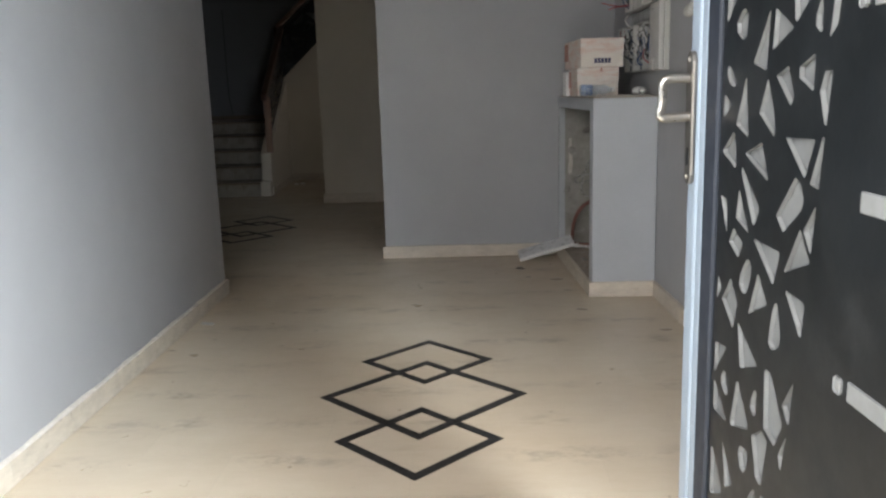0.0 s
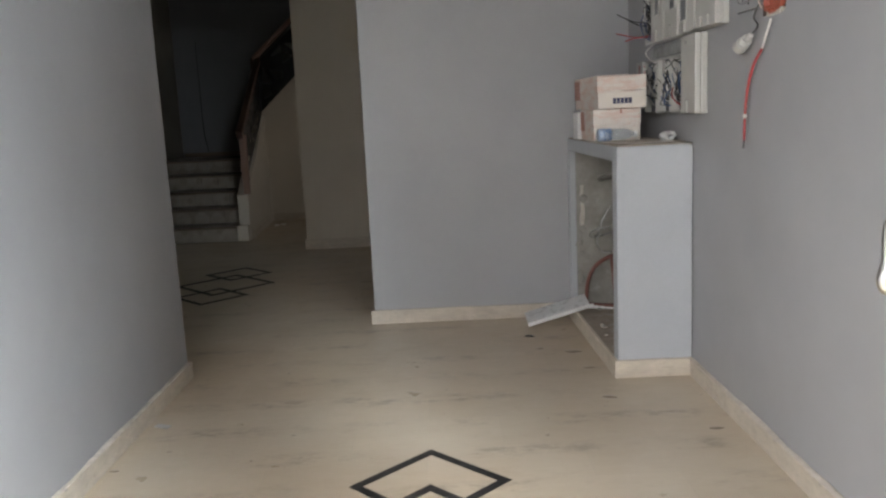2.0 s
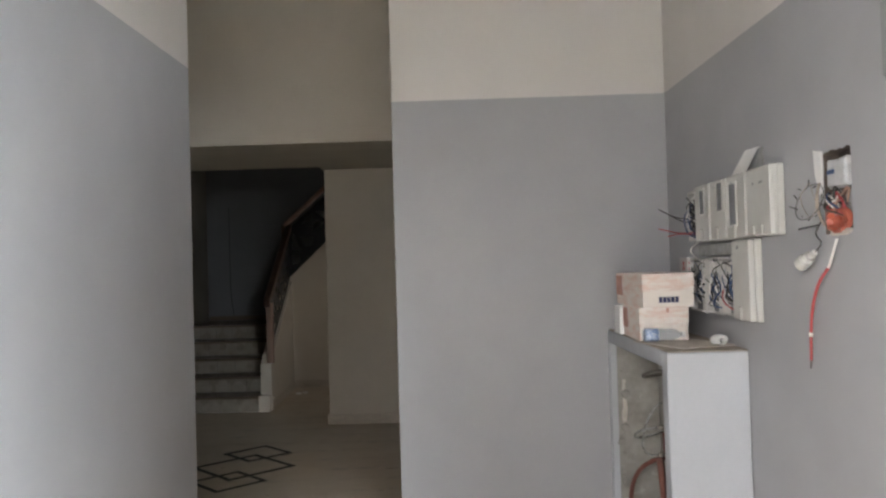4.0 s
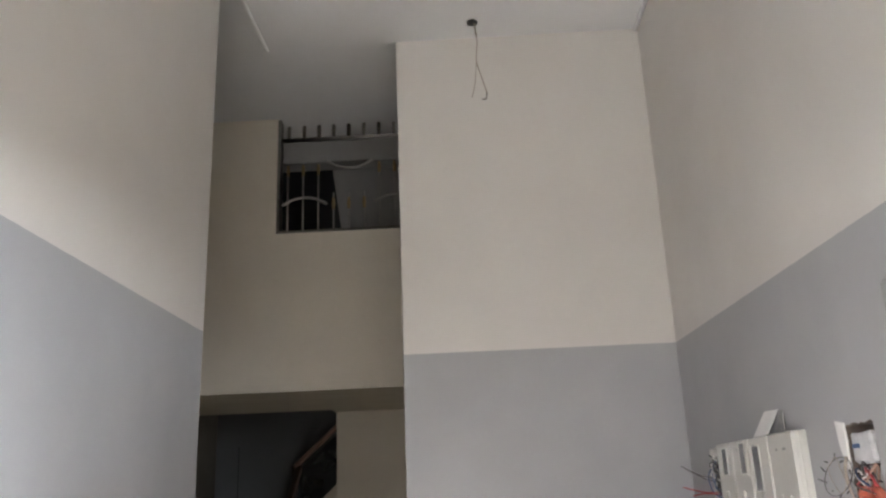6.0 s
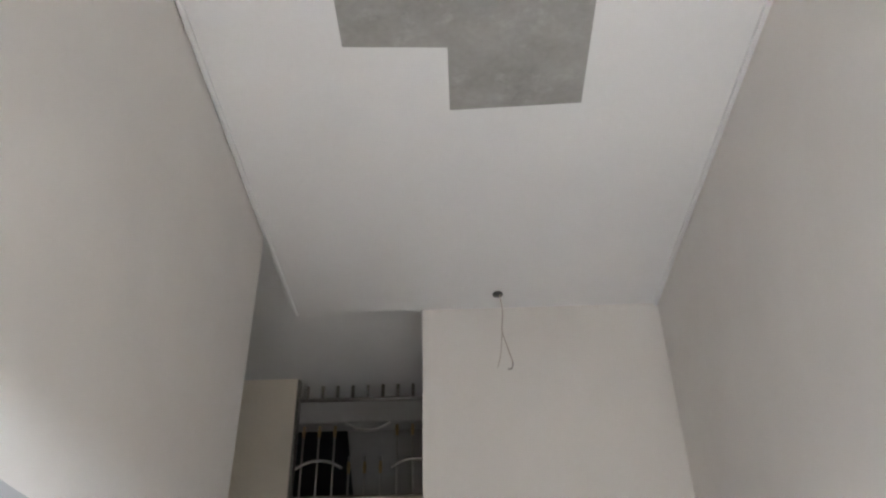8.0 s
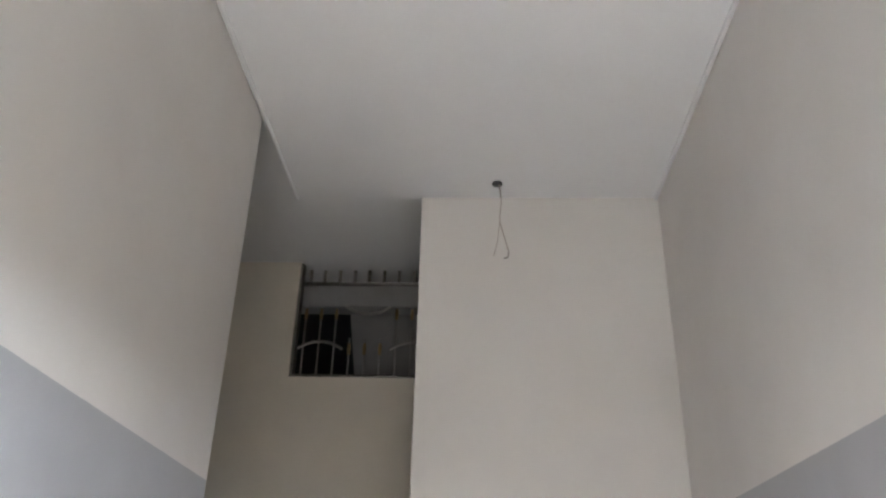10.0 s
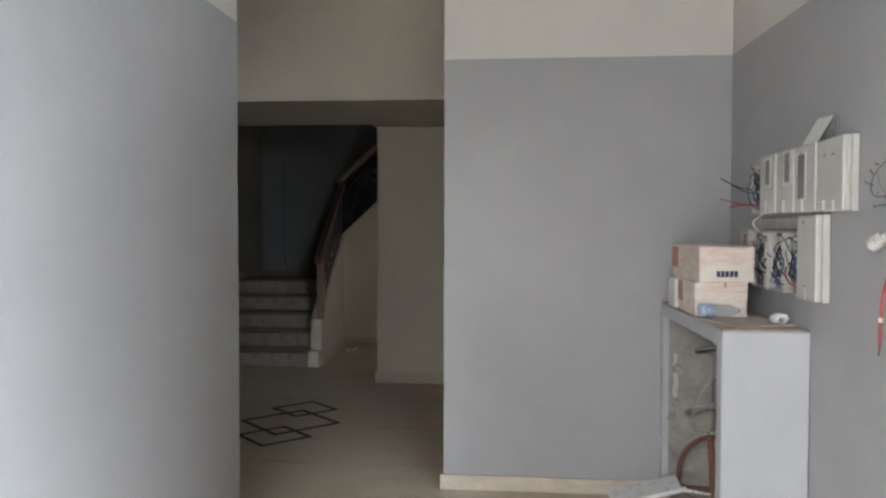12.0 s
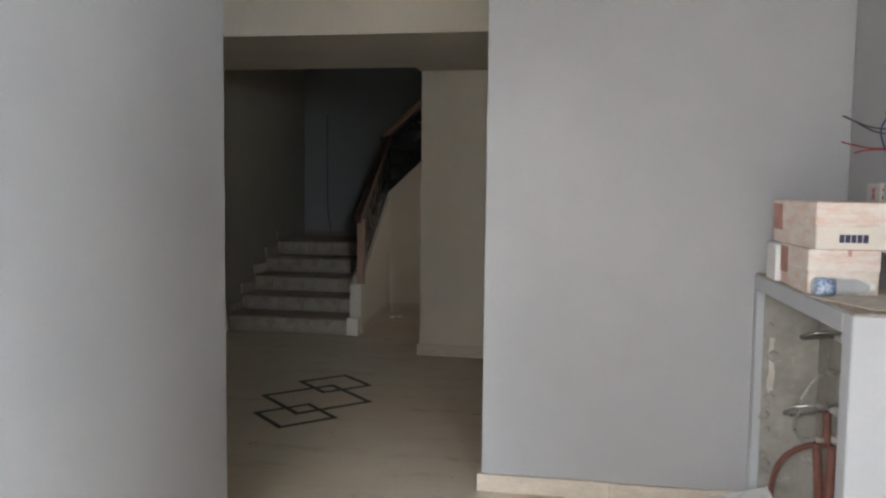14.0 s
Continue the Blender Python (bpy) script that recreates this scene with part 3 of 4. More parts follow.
# ---- floor inlays ----
def inlay(cx, ys, label):
    base = thing("floor_inlay", (cx, ys[1], 0), label, "floor inlay", group="floor inlays")
    for k, (cy, r) in enumerate(zip(ys, (0.292, 0.408, 0.292))):
        w = 0.034
        for i in range(4):
            a0, a1 = math.pi / 2 * i, math.pi / 2 * (i + 1)
            c = [(r * math.cos(a0), r * math.sin(a0)), (r * math.cos(a1), r * math.sin(a1))]
            q = 1 - w * math.sqrt(2) / r
            pts = [c[0], c[1], (c[1][0] * q, c[1][1] * q), (c[0][0] * q, c[0][1] * q)]
            top = 0.0025 + 0.0008 * (k == 1) + 0.0004 * (i % 2)
            part("strip", prism([(cx + u, cy + v) for u, v in pts], lambda u, v, d: (u, v, -0.004 + d), 0.004 + top), GRANITE, base)
    return base


inlay(-0.087, (3.458, 3.04, 2.630), "three interlaced black granite diamonds set in the floor")
inlay(-1.808, (7.63, 7.185, 6.765), "interlaced black granite diamonds in the back hall floor")


# ---- entrance door, open against the wall ----
def entrance_door():
    X, Y0, Y1, Z0, Z1 = 0.505, 0.71, 1.578, 0.012, 2.24
    door = thing("entrance_door", (X + 0.03, Y0, 0), "open black steel entrance door with shard-shaped cut-outs", "door")
    part("stile", box(X, X + 0.05, 1.526, Y1, Z0, Z1, 0.006, seg=2), STILE, door, "pale blue lock stile")
    part("stile", box(X + 0.003, X + 0.05, 1.489, 1.5255, Z0, Z1, 0.005, seg=2), STILE, door, "pale blue stepped stile")
    part("stile", box(X + 0.002, X + 0.05, 1.424, 1.4885, Z0, Z1, 0.004), DOOR_BLUE, door, "dark blue inner stile")
    part("backing", box(X + 0.016, X + 0.046, Y0, 1.423, Z0, Z1), BACKPANE, door, "grey clouded backing panel")
    area = [(1.17, Z0 + 0.03), (1.417, Z0 + 0.03), (1.417, Z1 - 0.03), (0.965, Z1 - 0.03), (0.985, 1.15), (1.075, 0.75)]
    holes = shards(area, 0.055, 0.0105, 21, 1.7)
    for k in range(10):
        z = 0.155 + 0.2195 * k
        part("slot", box(X + 0.0055, X + 0.0095, 0.74, 0.936, z, z + 0.024, 0.001), FROST, door, "pale slot across the black sheet")
        if k % 2:
            part("slot", box(X + 0.0055, X + 0.0095, 0.952, 0.970, z, z + 0.021, 0.004), FROST, door, "small pale slot")
    sheet = [(Y0, Z0), (1.4225, Z0), (1.4225, Z1), (Y0, Z1)]
    cs = part("cut_sheet", cut_sheet(sheet, holes, lambda u, v, d: (X + 0.0085 + d, u, v), 0.007), STEEL_BLACK, door)
    # Pale cut edges: the bevel highlights are put into their colour.
    cs.data.materials.append(FROST)
    # Handle: a long rounded plate with a bow grip on two posts.
    # Plate face in a darker metal for shade, rim brighter as its lit edge.
    h = part("handle_plate", prism([(1.5525 + 0.019 * math.cos(a), (1.217 if math.sin(a) >= 0 else 1.013) + 0.019 * math.sin(a)) for a in (2 * math.pi * k / 28 for k in range(28))], lambda u, v, d: (X - d, u, v), 0.009, 0.0015), TARNISH, door, "long nickel handle plate, face darkened as its shaded side")
    bow = [(X - 0.004, 1.187), (X - 0.026, 1.188), (X - 0.047, 1.187), (X - 0.056, 1.180), (X - 0.057, 1.168), (X - 0.0565, 1.153), (X - 0.058, 1.138), (X - 0.061, 1.126), (X - 0.057, 1.118), (X - 0.044, 1.117), (X - 0.026, 1.118), (X - 0.004, 1.119)]
    smooth(part("grip", tube([(x, 1.553, z) for x, z in bow], 0.0088, 14), NICKEL, h, "bowed nickel grip"))
    part("plate_rim", tube([(X - 0.006, 1.533, z) for z in (1.013, 1.08, 1.15, 1.217)], 0.0035, 8), NICKEL, h)
    for z in (1.221, 1.009):
        smooth(part("screw", lathe([(0.005, 0), (0.005, 0.002), (0.002, 0.0035)], (X - 0.009, 1.5525, z), Matrix.Rotation(-math.pi / 2, 4, "Y")), NICKEL, h))
    part("keyhole", prism([(1.5525 + 0.006 * math.cos(a), (1.056 if math.sin(a) > 0 else 1.035) + 0.006 * math.sin(a)) for a in (2 * math.pi * k / 16 for k in range(16))], lambda u, v, d: (X - 0.0085 - d, u, v), 0.002), STEEL_BLACK, h)
    for z in (0.3, 1.15, 2.0):
        smooth(part("hinge", lathe([(0.011, 0), (0.011, 0.1)], (X + 0.045, Y0 - 0.008, z)), STEEL_BLACK, door))
    return door


entrance_door()


# ---- masonry utility niche ----
def utility_niche():
    x0, y0, y1, top = 0.818, 4.495, YP - 0.002, 1.12
    x1 = xr(4.495) - 0.003
    n = thing("utility_niche", (x0, y0, 0), "grey painted masonry box with an open side, pipes inside", "utility niche")
    part("front_wall", box(x0, x1, y0, y0 + 0.085, 0, top - 0.007, 0.004), CABPAINT, n)
    part("side_jamb", box(x0, x0 + 0.035, y1 - 0.05, y1, 0, 1.0445, 0.003), CABPAINT, n)
    part("top_slab", box(x0, x1, y0 + 0.0855, y1, 1.045, top - 0.007, 0.003), CABPAINT, n)
    part("top_screed", box(x0 + 0.006, x1, y0 + 0.004, y1, top - 0.0065, top, 0.002), DUSTYTOP, n, "dusty raw top surface")
    part("floor_sill", box(x0 + 0.004, x1, y0 + 0.086, y1 - 0.001, 0, 0.075, 0.004), DUSTYTOP, n, "dusty cement sill")
    part("inner_back", box(x1 - 0.10, x1, y0 + 0.086, y1 - 0.001, 0.076, 1.0445), PLASTER, n, "rough plastered back")
    part("inner_end", box(x0 + 0.036, x1 - 0.101, y1 - 0.045, y1 - 0.001, 0.076, 1.0445), PLASTER, n, "rough plastered end")
    prnd = random.Random(2)
    patch_line = [((0.876 if k < 10 else 0.897) + prnd.uniform(-0.005, 0.005), 0.54 + 0.032 * (k if k < 10 else 19 - k)) for k in range(20)]
    part("mortar_patch", prism(patch_line, lambda u, v, d: (u, y1 - 0.0455 - d, v), 0.004), GROUT, n, "cream patch of old mortar")
    rnd = random.Random(5)
    for i in range(26):
        r = rnd.uniform(0.008, 0.028)
        bm = bmesh.new()
        bmesh.ops.create_icosphere(bm, subdivisions=1, radius=r)
        for v in bm.verts:
            v.co *= rnd.uniform(0.7, 1.2)
        edge = i % 2
        at = (x0 + 0.045 + rnd.uniform(0, 0.045), y1 - 0.05, rnd.uniform(0.1, 0.95)) if edge else (x0 + rnd.uniform(0.02, 0.25), y0 + 0.1 + rnd.uniform(0, 1.0), 0.078)
        turned(bm, Matrix.Translation(at) @ Matrix.Diagonal((1, 0.5 if edge else 1, 1 if edge else 0.4, 1)))
        part("mortar_lump", bm, PLASTER, n)
    for a, b, o in (((x0 - 0.018, y0), (x1, y0), (0, -1)), ((x0, y0), (x0, y1 - 0.02), (-1, 0))):  # front, then open side
        A, B, O = Vector((*a, 0)), Vector((*b, 0)), Vector((*o, 0)) * 0.018
        c = [A, B, B + O, A + O]
        part("skirting_tile", prism([(k, 0) for k in range(4)], lambda u, v, d: (c[int(u)].x, c[int(u)].y, 0.001 + d), 0.087, 0.002), SKIRT, n, "cream stone skirting tile")
    # The open side runs a little out of square, wider towards the back wall.
    for o in n.children:
        for v in o.data.vertices:
            far = max(0.0, v.co.y - y0)
            v.co.x -= 0.027 * far * max(0.0, min(1.0, (x1 - v.co.x) / (x1 - x0)))
    return n


utility_niche()


def niche_pipes():
    p = thing("water_pipes", (0.95, 5.35, 0.076), "steel water hoses and red-brown pipes inside the niche", "pipes")
    loops = [
        ([(1.065, 5.34, 0.756), (1.02, 5.35, 0.752), (0.965, 5.35, 0.724), (0.912, 5.355, 0.631), (0.890, 5.36, 0.527), (0.905, 5.36, 0.482), (0.934, 5.355, 0.463), (0.998, 5.35, 0.467)], 0.0062),
        ([(1.06, 5.31, 0.626), (0.985, 5.31, 0.619), (0.915, 5.32, 0.612), (0.867, 5.34, 0.595), (0.852, 5.37, 0.565), (0.877, 5.40, 0.550), (0.950, 5.40, 0.562), (1.06, 5.40, 0.592)], 0.0070),
        ([(1.068, 5.30, 0.922), (0.96, 5.31, 0.921), (0.905, 5.34, 0.900), (0.916, 5.38, 0.884), (0.97, 5.39, 0.890), (1.068, 5.38, 0.899)], 0.0085),
    ]
    for k, (pts, r) in enumerate(loops):
        smooth(part("hose", tube(pts, r, 8), TARNISH if k == 2 else HOSE, p, "dull steel tube" if k == 2 else "braided steel hose"))
    smooth(part("pipe", tube([(1.012, 5.35, 0.585), (1.014, 5.35, 0.53), (1.016, 5.35, 0.455)], 0.017, 12), PIPE, p, "red-brown pipe"))
    smooth(part("pipe", tube([(0.975, 5.34, 0.452), (0.985, 5.34, 0.34), (1.00, 5.36, 0.20), (1.01, 5.36, 0.077)], 0.019, 12), PIPE, p, "red-brown pipe"))
    smooth(part("pipe", tube([(1.035, 5.32, 0.45), (1.03, 5.32, 0.34), (1.025, 5.33, 0.20), (1.03, 5.33, 0.077)], 0.022, 12), PIPE, p, "red-brown pipe"))
    smooth(part("pipe", tube([(1.04, 5.36, 0.445), (0.965, 5.40, 0.425), (0.90, 5.47, 0.36), (0.868, 5.55, 0.25), (0.862, 5.60, 0.09)], 0.0125, 10), PIPE, p, "bent red-brown pipe"))
    smooth(part("pipe", tube([(0.855, 5.60, 0.100), (0.95, 5.55, 0.098), (1.06, 5.50, 0.10)], 0.012, 10), PIPE, p, "red-brown pipe"))
    side_on = Matrix.Rotation(math.pi / 2, 4, "Y")
    for x, y, z in ((0.978, 5.31, 0.619), (0.990, 5.35, 0.467), (1.018, 5.35, 0.752)):
        smooth(part("fitting", lathe([(0.010, -0.016), (0.0155, -0.012), (0.0155, 0.012), (0.010, 0.018)], (x, y, z), side_on, 6), NICKEL, p, "nickelled fitting"))
    for x, y, z, r in ((1.045, 5.34, 0.60, 0.028), (1.035, 5.33, 0.415, 0.020), (1.05, 5.36, 0.47, 0.020), (1.045, 5.33, 0.905, 0.026)):
        bm, wr_ = bmesh.new(), random.Random(int(z * 1000))
        bmesh.ops.create_icosphere(bm, subdivisions=2, radius=r)
        for v in bm.verts:
            v.co *= wr_.uniform(0.75, 1.15)
        part("wrapping", turned(bm, Matrix.Translation((x, y, z))), GREYPLASTIC, p, "white sealing wrap round a joint")
    return p


niche_pipes()
scrap, srnd = bmesh.new(), random.Random(14)
for k in range(5):
    lump = bmesh.ops.create_icosphere(scrap, subdivisions=2, radius=0.03)["verts"]
    for v in lump:
        v.co = Vector((v.co.x * 1.1 + 0.90 + 0.032 * k, v.co.y * 0.7 + 5.575 - 0.012 * k, 0.078 + max(0.0, v.co.z * srnd.uniform(0.5, 1.1)) + srnd.uniform(0, 0.004)))
solid("plastic_scrap", scrap, PAPER, "crumpled white plastic film on the niche sill", "scrap")


# ---- on top of the niche ----
def carton(name, label, x0, x1, y0, y1, z0, z1, turn, prints):
    m = Matrix.Translation(((x0 + x1) / 2, (y0 + y1) / 2, 0)) @ Matrix.Rotation(radians(turn), 4, "Z") @ Matrix.Translation((-(x0 + x1) / 2, -(y0 + y1) / 2, 0))
    c = thing(name, ((x0 + x1) / 2, (y0 + y1) / 2, z0), label, "cardboard box", group="cardboard boxes on the niche")
    h = z1 - z0
    part("body", turned(box(x0 + 0.003, x1 - 0.003, y0 + 0.003, y1 - 0.003, z0, z0 + h * 0.98, 0.003), m), CARD, c)
    part("lid", turned(box(x0, x1, y0, y1, z0 + h * 0.52, z1, 0.003), m), CARD, c, "telescoping cardboard lid")
    for k, (mat_, u0, u1, v0, v1, lab) in enumerate(prints):
        part("print", turned(box(x0 + (x1 - x0) * u0, x0 + (x1 - x0) * u1, y0 - (0.0022 if k else 0.0012), y0 + 0.002, z0 + h * v0, z0 + h * v1), m), mat_, c, lab)
    part("side_print", turned(box(x0 - 0.0012, x0 + 0.002, y1 - 0.13, y1 - 0.01, z0 + h * 0.30, z0 + h * 0.92), m), CARDRED, c, "faded red side print")
    part("tape_strip", turned(box(x0 + (x1 - x0) * 0.3, x0 + (x1 - x0) * 0.5, y0 - 0.001, y0 + 0.001, z0 + h * 0.5, z0 + h * 0.54), m), CARDPLAIN, c)
    return c


letters = [(INK, 0.315 + 0.078 * k, 0.315 + 0.078 * k + 0.066, 0.15, 0.32, "dark blue printed bar") for k in range(5)]
carton("cardboard_box", "worn salmon and cream cardboard box, lower of two", 0.803, 1.047, 4.935, 5.36, 1.121, 1.286, -1.0,
       [(CARDPLAIN, 0.03, 0.97, 0.03, 0.42, "bare cream lower band"), (CARDRED, 0.55, 0.60, 0.86, 0.99, "red triangle print")])
carton("cardboard_box", "worn salmon cardboard box with dark blue print", 0.800, 1.058, 4.912, 5.44, 1.287, 1.456, 2.6,
       [(CARDPLAIN, 0.02, 0.98, 0.03, 0.48, "bare cream lower band")] + [(a, b, c, d - 0.0, e, f) for a, b, c, d, e, f in letters])
solid("small_carton", box(0.79, 0.845, 5.372, 5.53, 1.121, 1.272, 0.003), PAPER, "small white carton standing behind the boxes", "carton")
solid("paper_sheet", turned(box(-0.15, 0.15, -0.2, 0.2, 0, 0.004), Matrix.Translation((0.98, 4.80, 1.121)) @ Matrix.Rotation(0.35, 4, "Z")), GROUT, "dusty sheet of brown card lying flat", "cardboard sheet")


def water_bottle():
    b = thing("water_bottle", (0.90, 4.90, 1.126), "clear plastic water bottle with a blue label, lying down", "bottle")
    ax = Matrix.Rotation(math.pi / 2, 4, "Y")
    at = (0.806, 4.897, 1.157)
    smooth(part("body", lathe([(0.024, 0), (0.031, 0.006), (0.030, 0.05), (0.0315, 0.055), (0.030, 0.06), (0.0305, 0.10), (0.027, 0.108), (0.030, 0.14), (0.021, 0.168), (0.012, 0.18), (0.012, 0.192)], at, ax), BOTTLE, b))
    smooth(part("label", lathe([(0.0318, 0), (0.0322, 0.03), (0.0318, 0.062)], (at[0] + 0.010, at[1], at[2]), ax), BLUELABEL, b, "blue printed label"))
    smooth(part("cap", lathe([(0.0145, 0), (0.0145, 0.016)], (at[0] + 0.191, at[1], at[2]), ax), PAPER, b, "white cap"))


water_bottle()
roll = thing("tape_roll", (1.118, 4.70, 1.126), "small roll of white tape lying on its side", "tape roll")
tr = bmesh.new()
ring = []
for r, h in ((0.014, -0.018), (0.027, -0.018), (0.029, 0.0), (0.027, 0.018), (0.014, 0.018)):
    ring.append([tr.verts.new((r * math.cos(a), h, r * math.sin(a))) for a in (2 * math.pi * k / 20 for k in range(20))])
for a, b in zip(ring, ring[1:] + ring[:1]):
    for k in range(20):
        tr.faces.new((a[k], a[(k + 1) % 20], b[(k + 1) % 20], b[k]))
trnd = random.Random(6)
for v in tr.verts:
    v.co = Vector((v.co.x * 1.25 + trnd.uniform(-0.003, 0.003), v.co.y * 1.3 + trnd.uniform(-0.004, 0.004), v.co.z * 0.8 + trnd.uniform(-0.0025, 0.0025)))
smooth(part("tape", turned(tr, Matrix.Translation((1.112, 4.70, 1.1455)) @ Matrix.Rotation(0.5, 4, "Z")), PAPER, roll))


# ---- electricity meter boxes on the right-hand wall ----
def on_wall(d, y):
    return xr(y) - d


def meter_box(y0, y1, z0, z1, depth, label, window=None, closed=True, lug=True, plate=False):
    """A moulded box on the wall: lid with a lip, a smoked window and a seal lug, or an open tray."""
    w1 = on_wall(0, y0) - 0.002
    f = w1 - depth
    b = thing("meter_box", (w1, (y0 + y1) / 2, z0), label, "meter box", group="meter boxes")
    if closed:
        part("base", box(f + 0.028, w1, y0, y1, z0, z1, 0.004), PLASTIC, b)
        lid = part("lid", box(f, f + 0.0275, y0 + 0.002, y1 - 0.002, z0 + 0.002, z1 - 0.002, 0.007, seg=2), PLASTIC, b)
        if window:
            a0, a1, c0, c1 = window
            part("pane", box(f - 0.003, f + 0.002, y0 + a0, y0 + a1, z0 + c0, z0 + c1, 0.001), GREYPANE, b, "smoky inspection window")
            for q in (y0 + a0 - 0.008, y0 + a1 + 0.0005):
                part("pane_frame", box(f - 0.005, f + 0.003, q, q + 0.0075, z0 + c0 - 0.008, z0 + c1 + 0.008), PLASTIC, b)
        if plate:
            # moulded ribs, a cover ridge along the near edge and worn label marks
            part("cover_ridge", box(f - 0.006, f + 0.004, y1 - 0.040, y1 - 0.004, z0 + 0.004, z1 - 0.004, 0.003), PLASTIC, b)
            part("near_flange", box(f + 0.010, f + 0.026, y0 - 0.005, y0 + 0.003, z0 + 0.004, z1 - 0.004, 0.002), PLASTIC, b)
            for q, w in ((0.075, 0.035), (0.165, 0.018)):
                part("label_mark", box(f - 0.0012, f + 0.002, y0 + q, y0 + q + w, z1 - 0.070, z1 - 0.060), HOLLOW, b)
                part("seal_lug", box(f - 0.008, f + 0.002, y0 + q, y0 + q + 0.02, z0 + 0.004, z0 + 0.045, 0.003), PLASTIC, b)
            lug = False
        if lug:
            part("seal_lug", box(f - 0.010, f + 0.002, (y0 + y1) / 2 - 0.014, (y0 + y1) / 2 + 0.014, z0 + 0.004, z0 + 0.062, 0.004), PLASTIC, b)
            smooth(part("lid_screw", lathe([(0.008, 0), (0.008, 0.003)], (f, (y0 + y1) / 2 + 0.03, z1 - 0.035), Matrix.Rotation(-math.pi / 2, 4, "Y"), 10), HOLLOW, b))
    else:
        part("back", box(w1 - 0.006, w1, y0, y1, z0, z1), TRAYDARK, b, "dark tray back")
        for n, c in (("side", (y0, y0 + 0.006, z0, z1)), ("side", (y1 - 0.006, y1, z0, z1)), ("side", (y0 + 0.007, y1 - 0.007, z0, z0 + 0.006)), ("side", (y0 + 0.007, y1 - 0.007, z1 - 0.006, z1))):
            part(n, box(f, w1 - 0.0065, *c), PLASTIC, b)
        part("divider", box(w1 - 0.030, w1 - 0.0065, (y0 * 2 + y1) / 3, (y0 * 2 + y1) / 3 + 0.004, z0 + 0.007, z1 - 0.007), PLASTIC, b)
        part("terminal_block", box(w1 - 0.026, w1 - 0.0065, (y0 + y1) / 2, y1 - 0.012, z1 - 0.075, z1 - 0.02, 0.003), PLASTIC, b)
        rnd = random.Random(int(y0 * 100))
        for k in range(13):
            m = rnd.choice((BLUEWIRE, BLUEWIRE, BLACKWIRE, BLACKWIRE, DARKWIRE, WHITEWIRE, WHITEWIRE, DARKWIRE))
            y, z, h = rnd.uniform(y0 + 0.03, y1 - 0.03), rnd.uniform(z0 + 0.03, z0 + 0.08), (z1 - z0)
            pts = [(w1 - 0.008, y, z)]
            for q in range(4):
                y = min(y1 - 0.012, max(y0 + 0.012, y + rnd.uniform(-0.05, 0.05)))
                z = min(z1 - 0.02, z + h * rnd.uniform(0.03, 0.26))
                pts.append((w1 - rnd.uniform(0.010, depth + 0.012), y, z))
            smooth(part("wire", tube(pts, rnd.choice((0.0022, 0.0028, 0.0036)), 6), m, b))
    return b


meter_box(4.058, 4.352, 1.608, 1.886, 0.058, "large off-white meter box on the wall", plate=True)
meter_box(4.357, 4.562, 1.606, 1.884, 0.055, "off-white meter box with a tall smoky window", (0.075, 0.158, 0.060, 0.240))
meter_box(4.567, 4.797, 1.606, 1.884, 0.055, "off-white meter box with a smoky window", (0.040, 0.112, 0.135, 0.262))
meter_box(4.802, 5.030, 1.606, 1.884, 0.055, "off-white meter box with a smoky window", (0.066, 0.132, 0.135, 0.250))
meter_box(5.036, 5.175, 1.610, 1.870, 0.045, "opened meter tray with loose wires", closed=False)
meter_box(4.303, 4.520, 1.252, 1.602, 0.056, "tall closed off-white meter box")
meter_box(4.527, 4.690, 1.262, 1.525, 0.042, "open meter tray with tangled black and blue wires", closed=False)
meter_box(4.696, 4.930, 1.258, 1.527, 0.042, "open meter tray with tangled black and blue wires", closed=False)
meter_box(4.936, 5.190, 1.254, 1.525, 0.042, "open meter tray with loose wires", closed=False)
bx = on_wall(0.001, 4.6)
solid("mounting_rail", box(bx - 0.022, bx, 4.525, 5.11, 1.535, 1.592, 0.003), HOLLOW, "grey mounting rail between the meter rows", "mounting rail")
jb = thing("junction_box", (on_wall(0, 5.25), 5.26, 1.44), "small white junction box with a red mark on the wall", "junction box")
jw = on_wall(0.002, 5.30)
part("body", box(jw - 0.05, jw, 5.20, 5.345, 1.440, 1.530, 0.005, seg=2), PLASTIC, jb)
for lean in (-0.55, 0.6):
    part("mark", turned(box(-0.0012, 0.002, -0.005, 0.005, -0.026, 0.026), Matrix.Translation((jw - 0.0505, 5.262, 1.487)) @ Matrix.Rotation(lean, 4, "X")), RED, jb, "red mark")
    part("mark", turned(box(-0.005, 0.005, -0.0012, 0.002, -0.024, 0.024), Matrix.Translation((jw - 0.026, 5.1995, 1.487)) @ Matrix.Rotation(lean, 4, "Y")), RED, jb, "red mark")
wb = thing("loose_wires", (on_wall(0, 5.15), 5.15, 1.72), "loose red and dark wires hanging from the trays", "wires")
w0 = on_wall(0, 5.1)
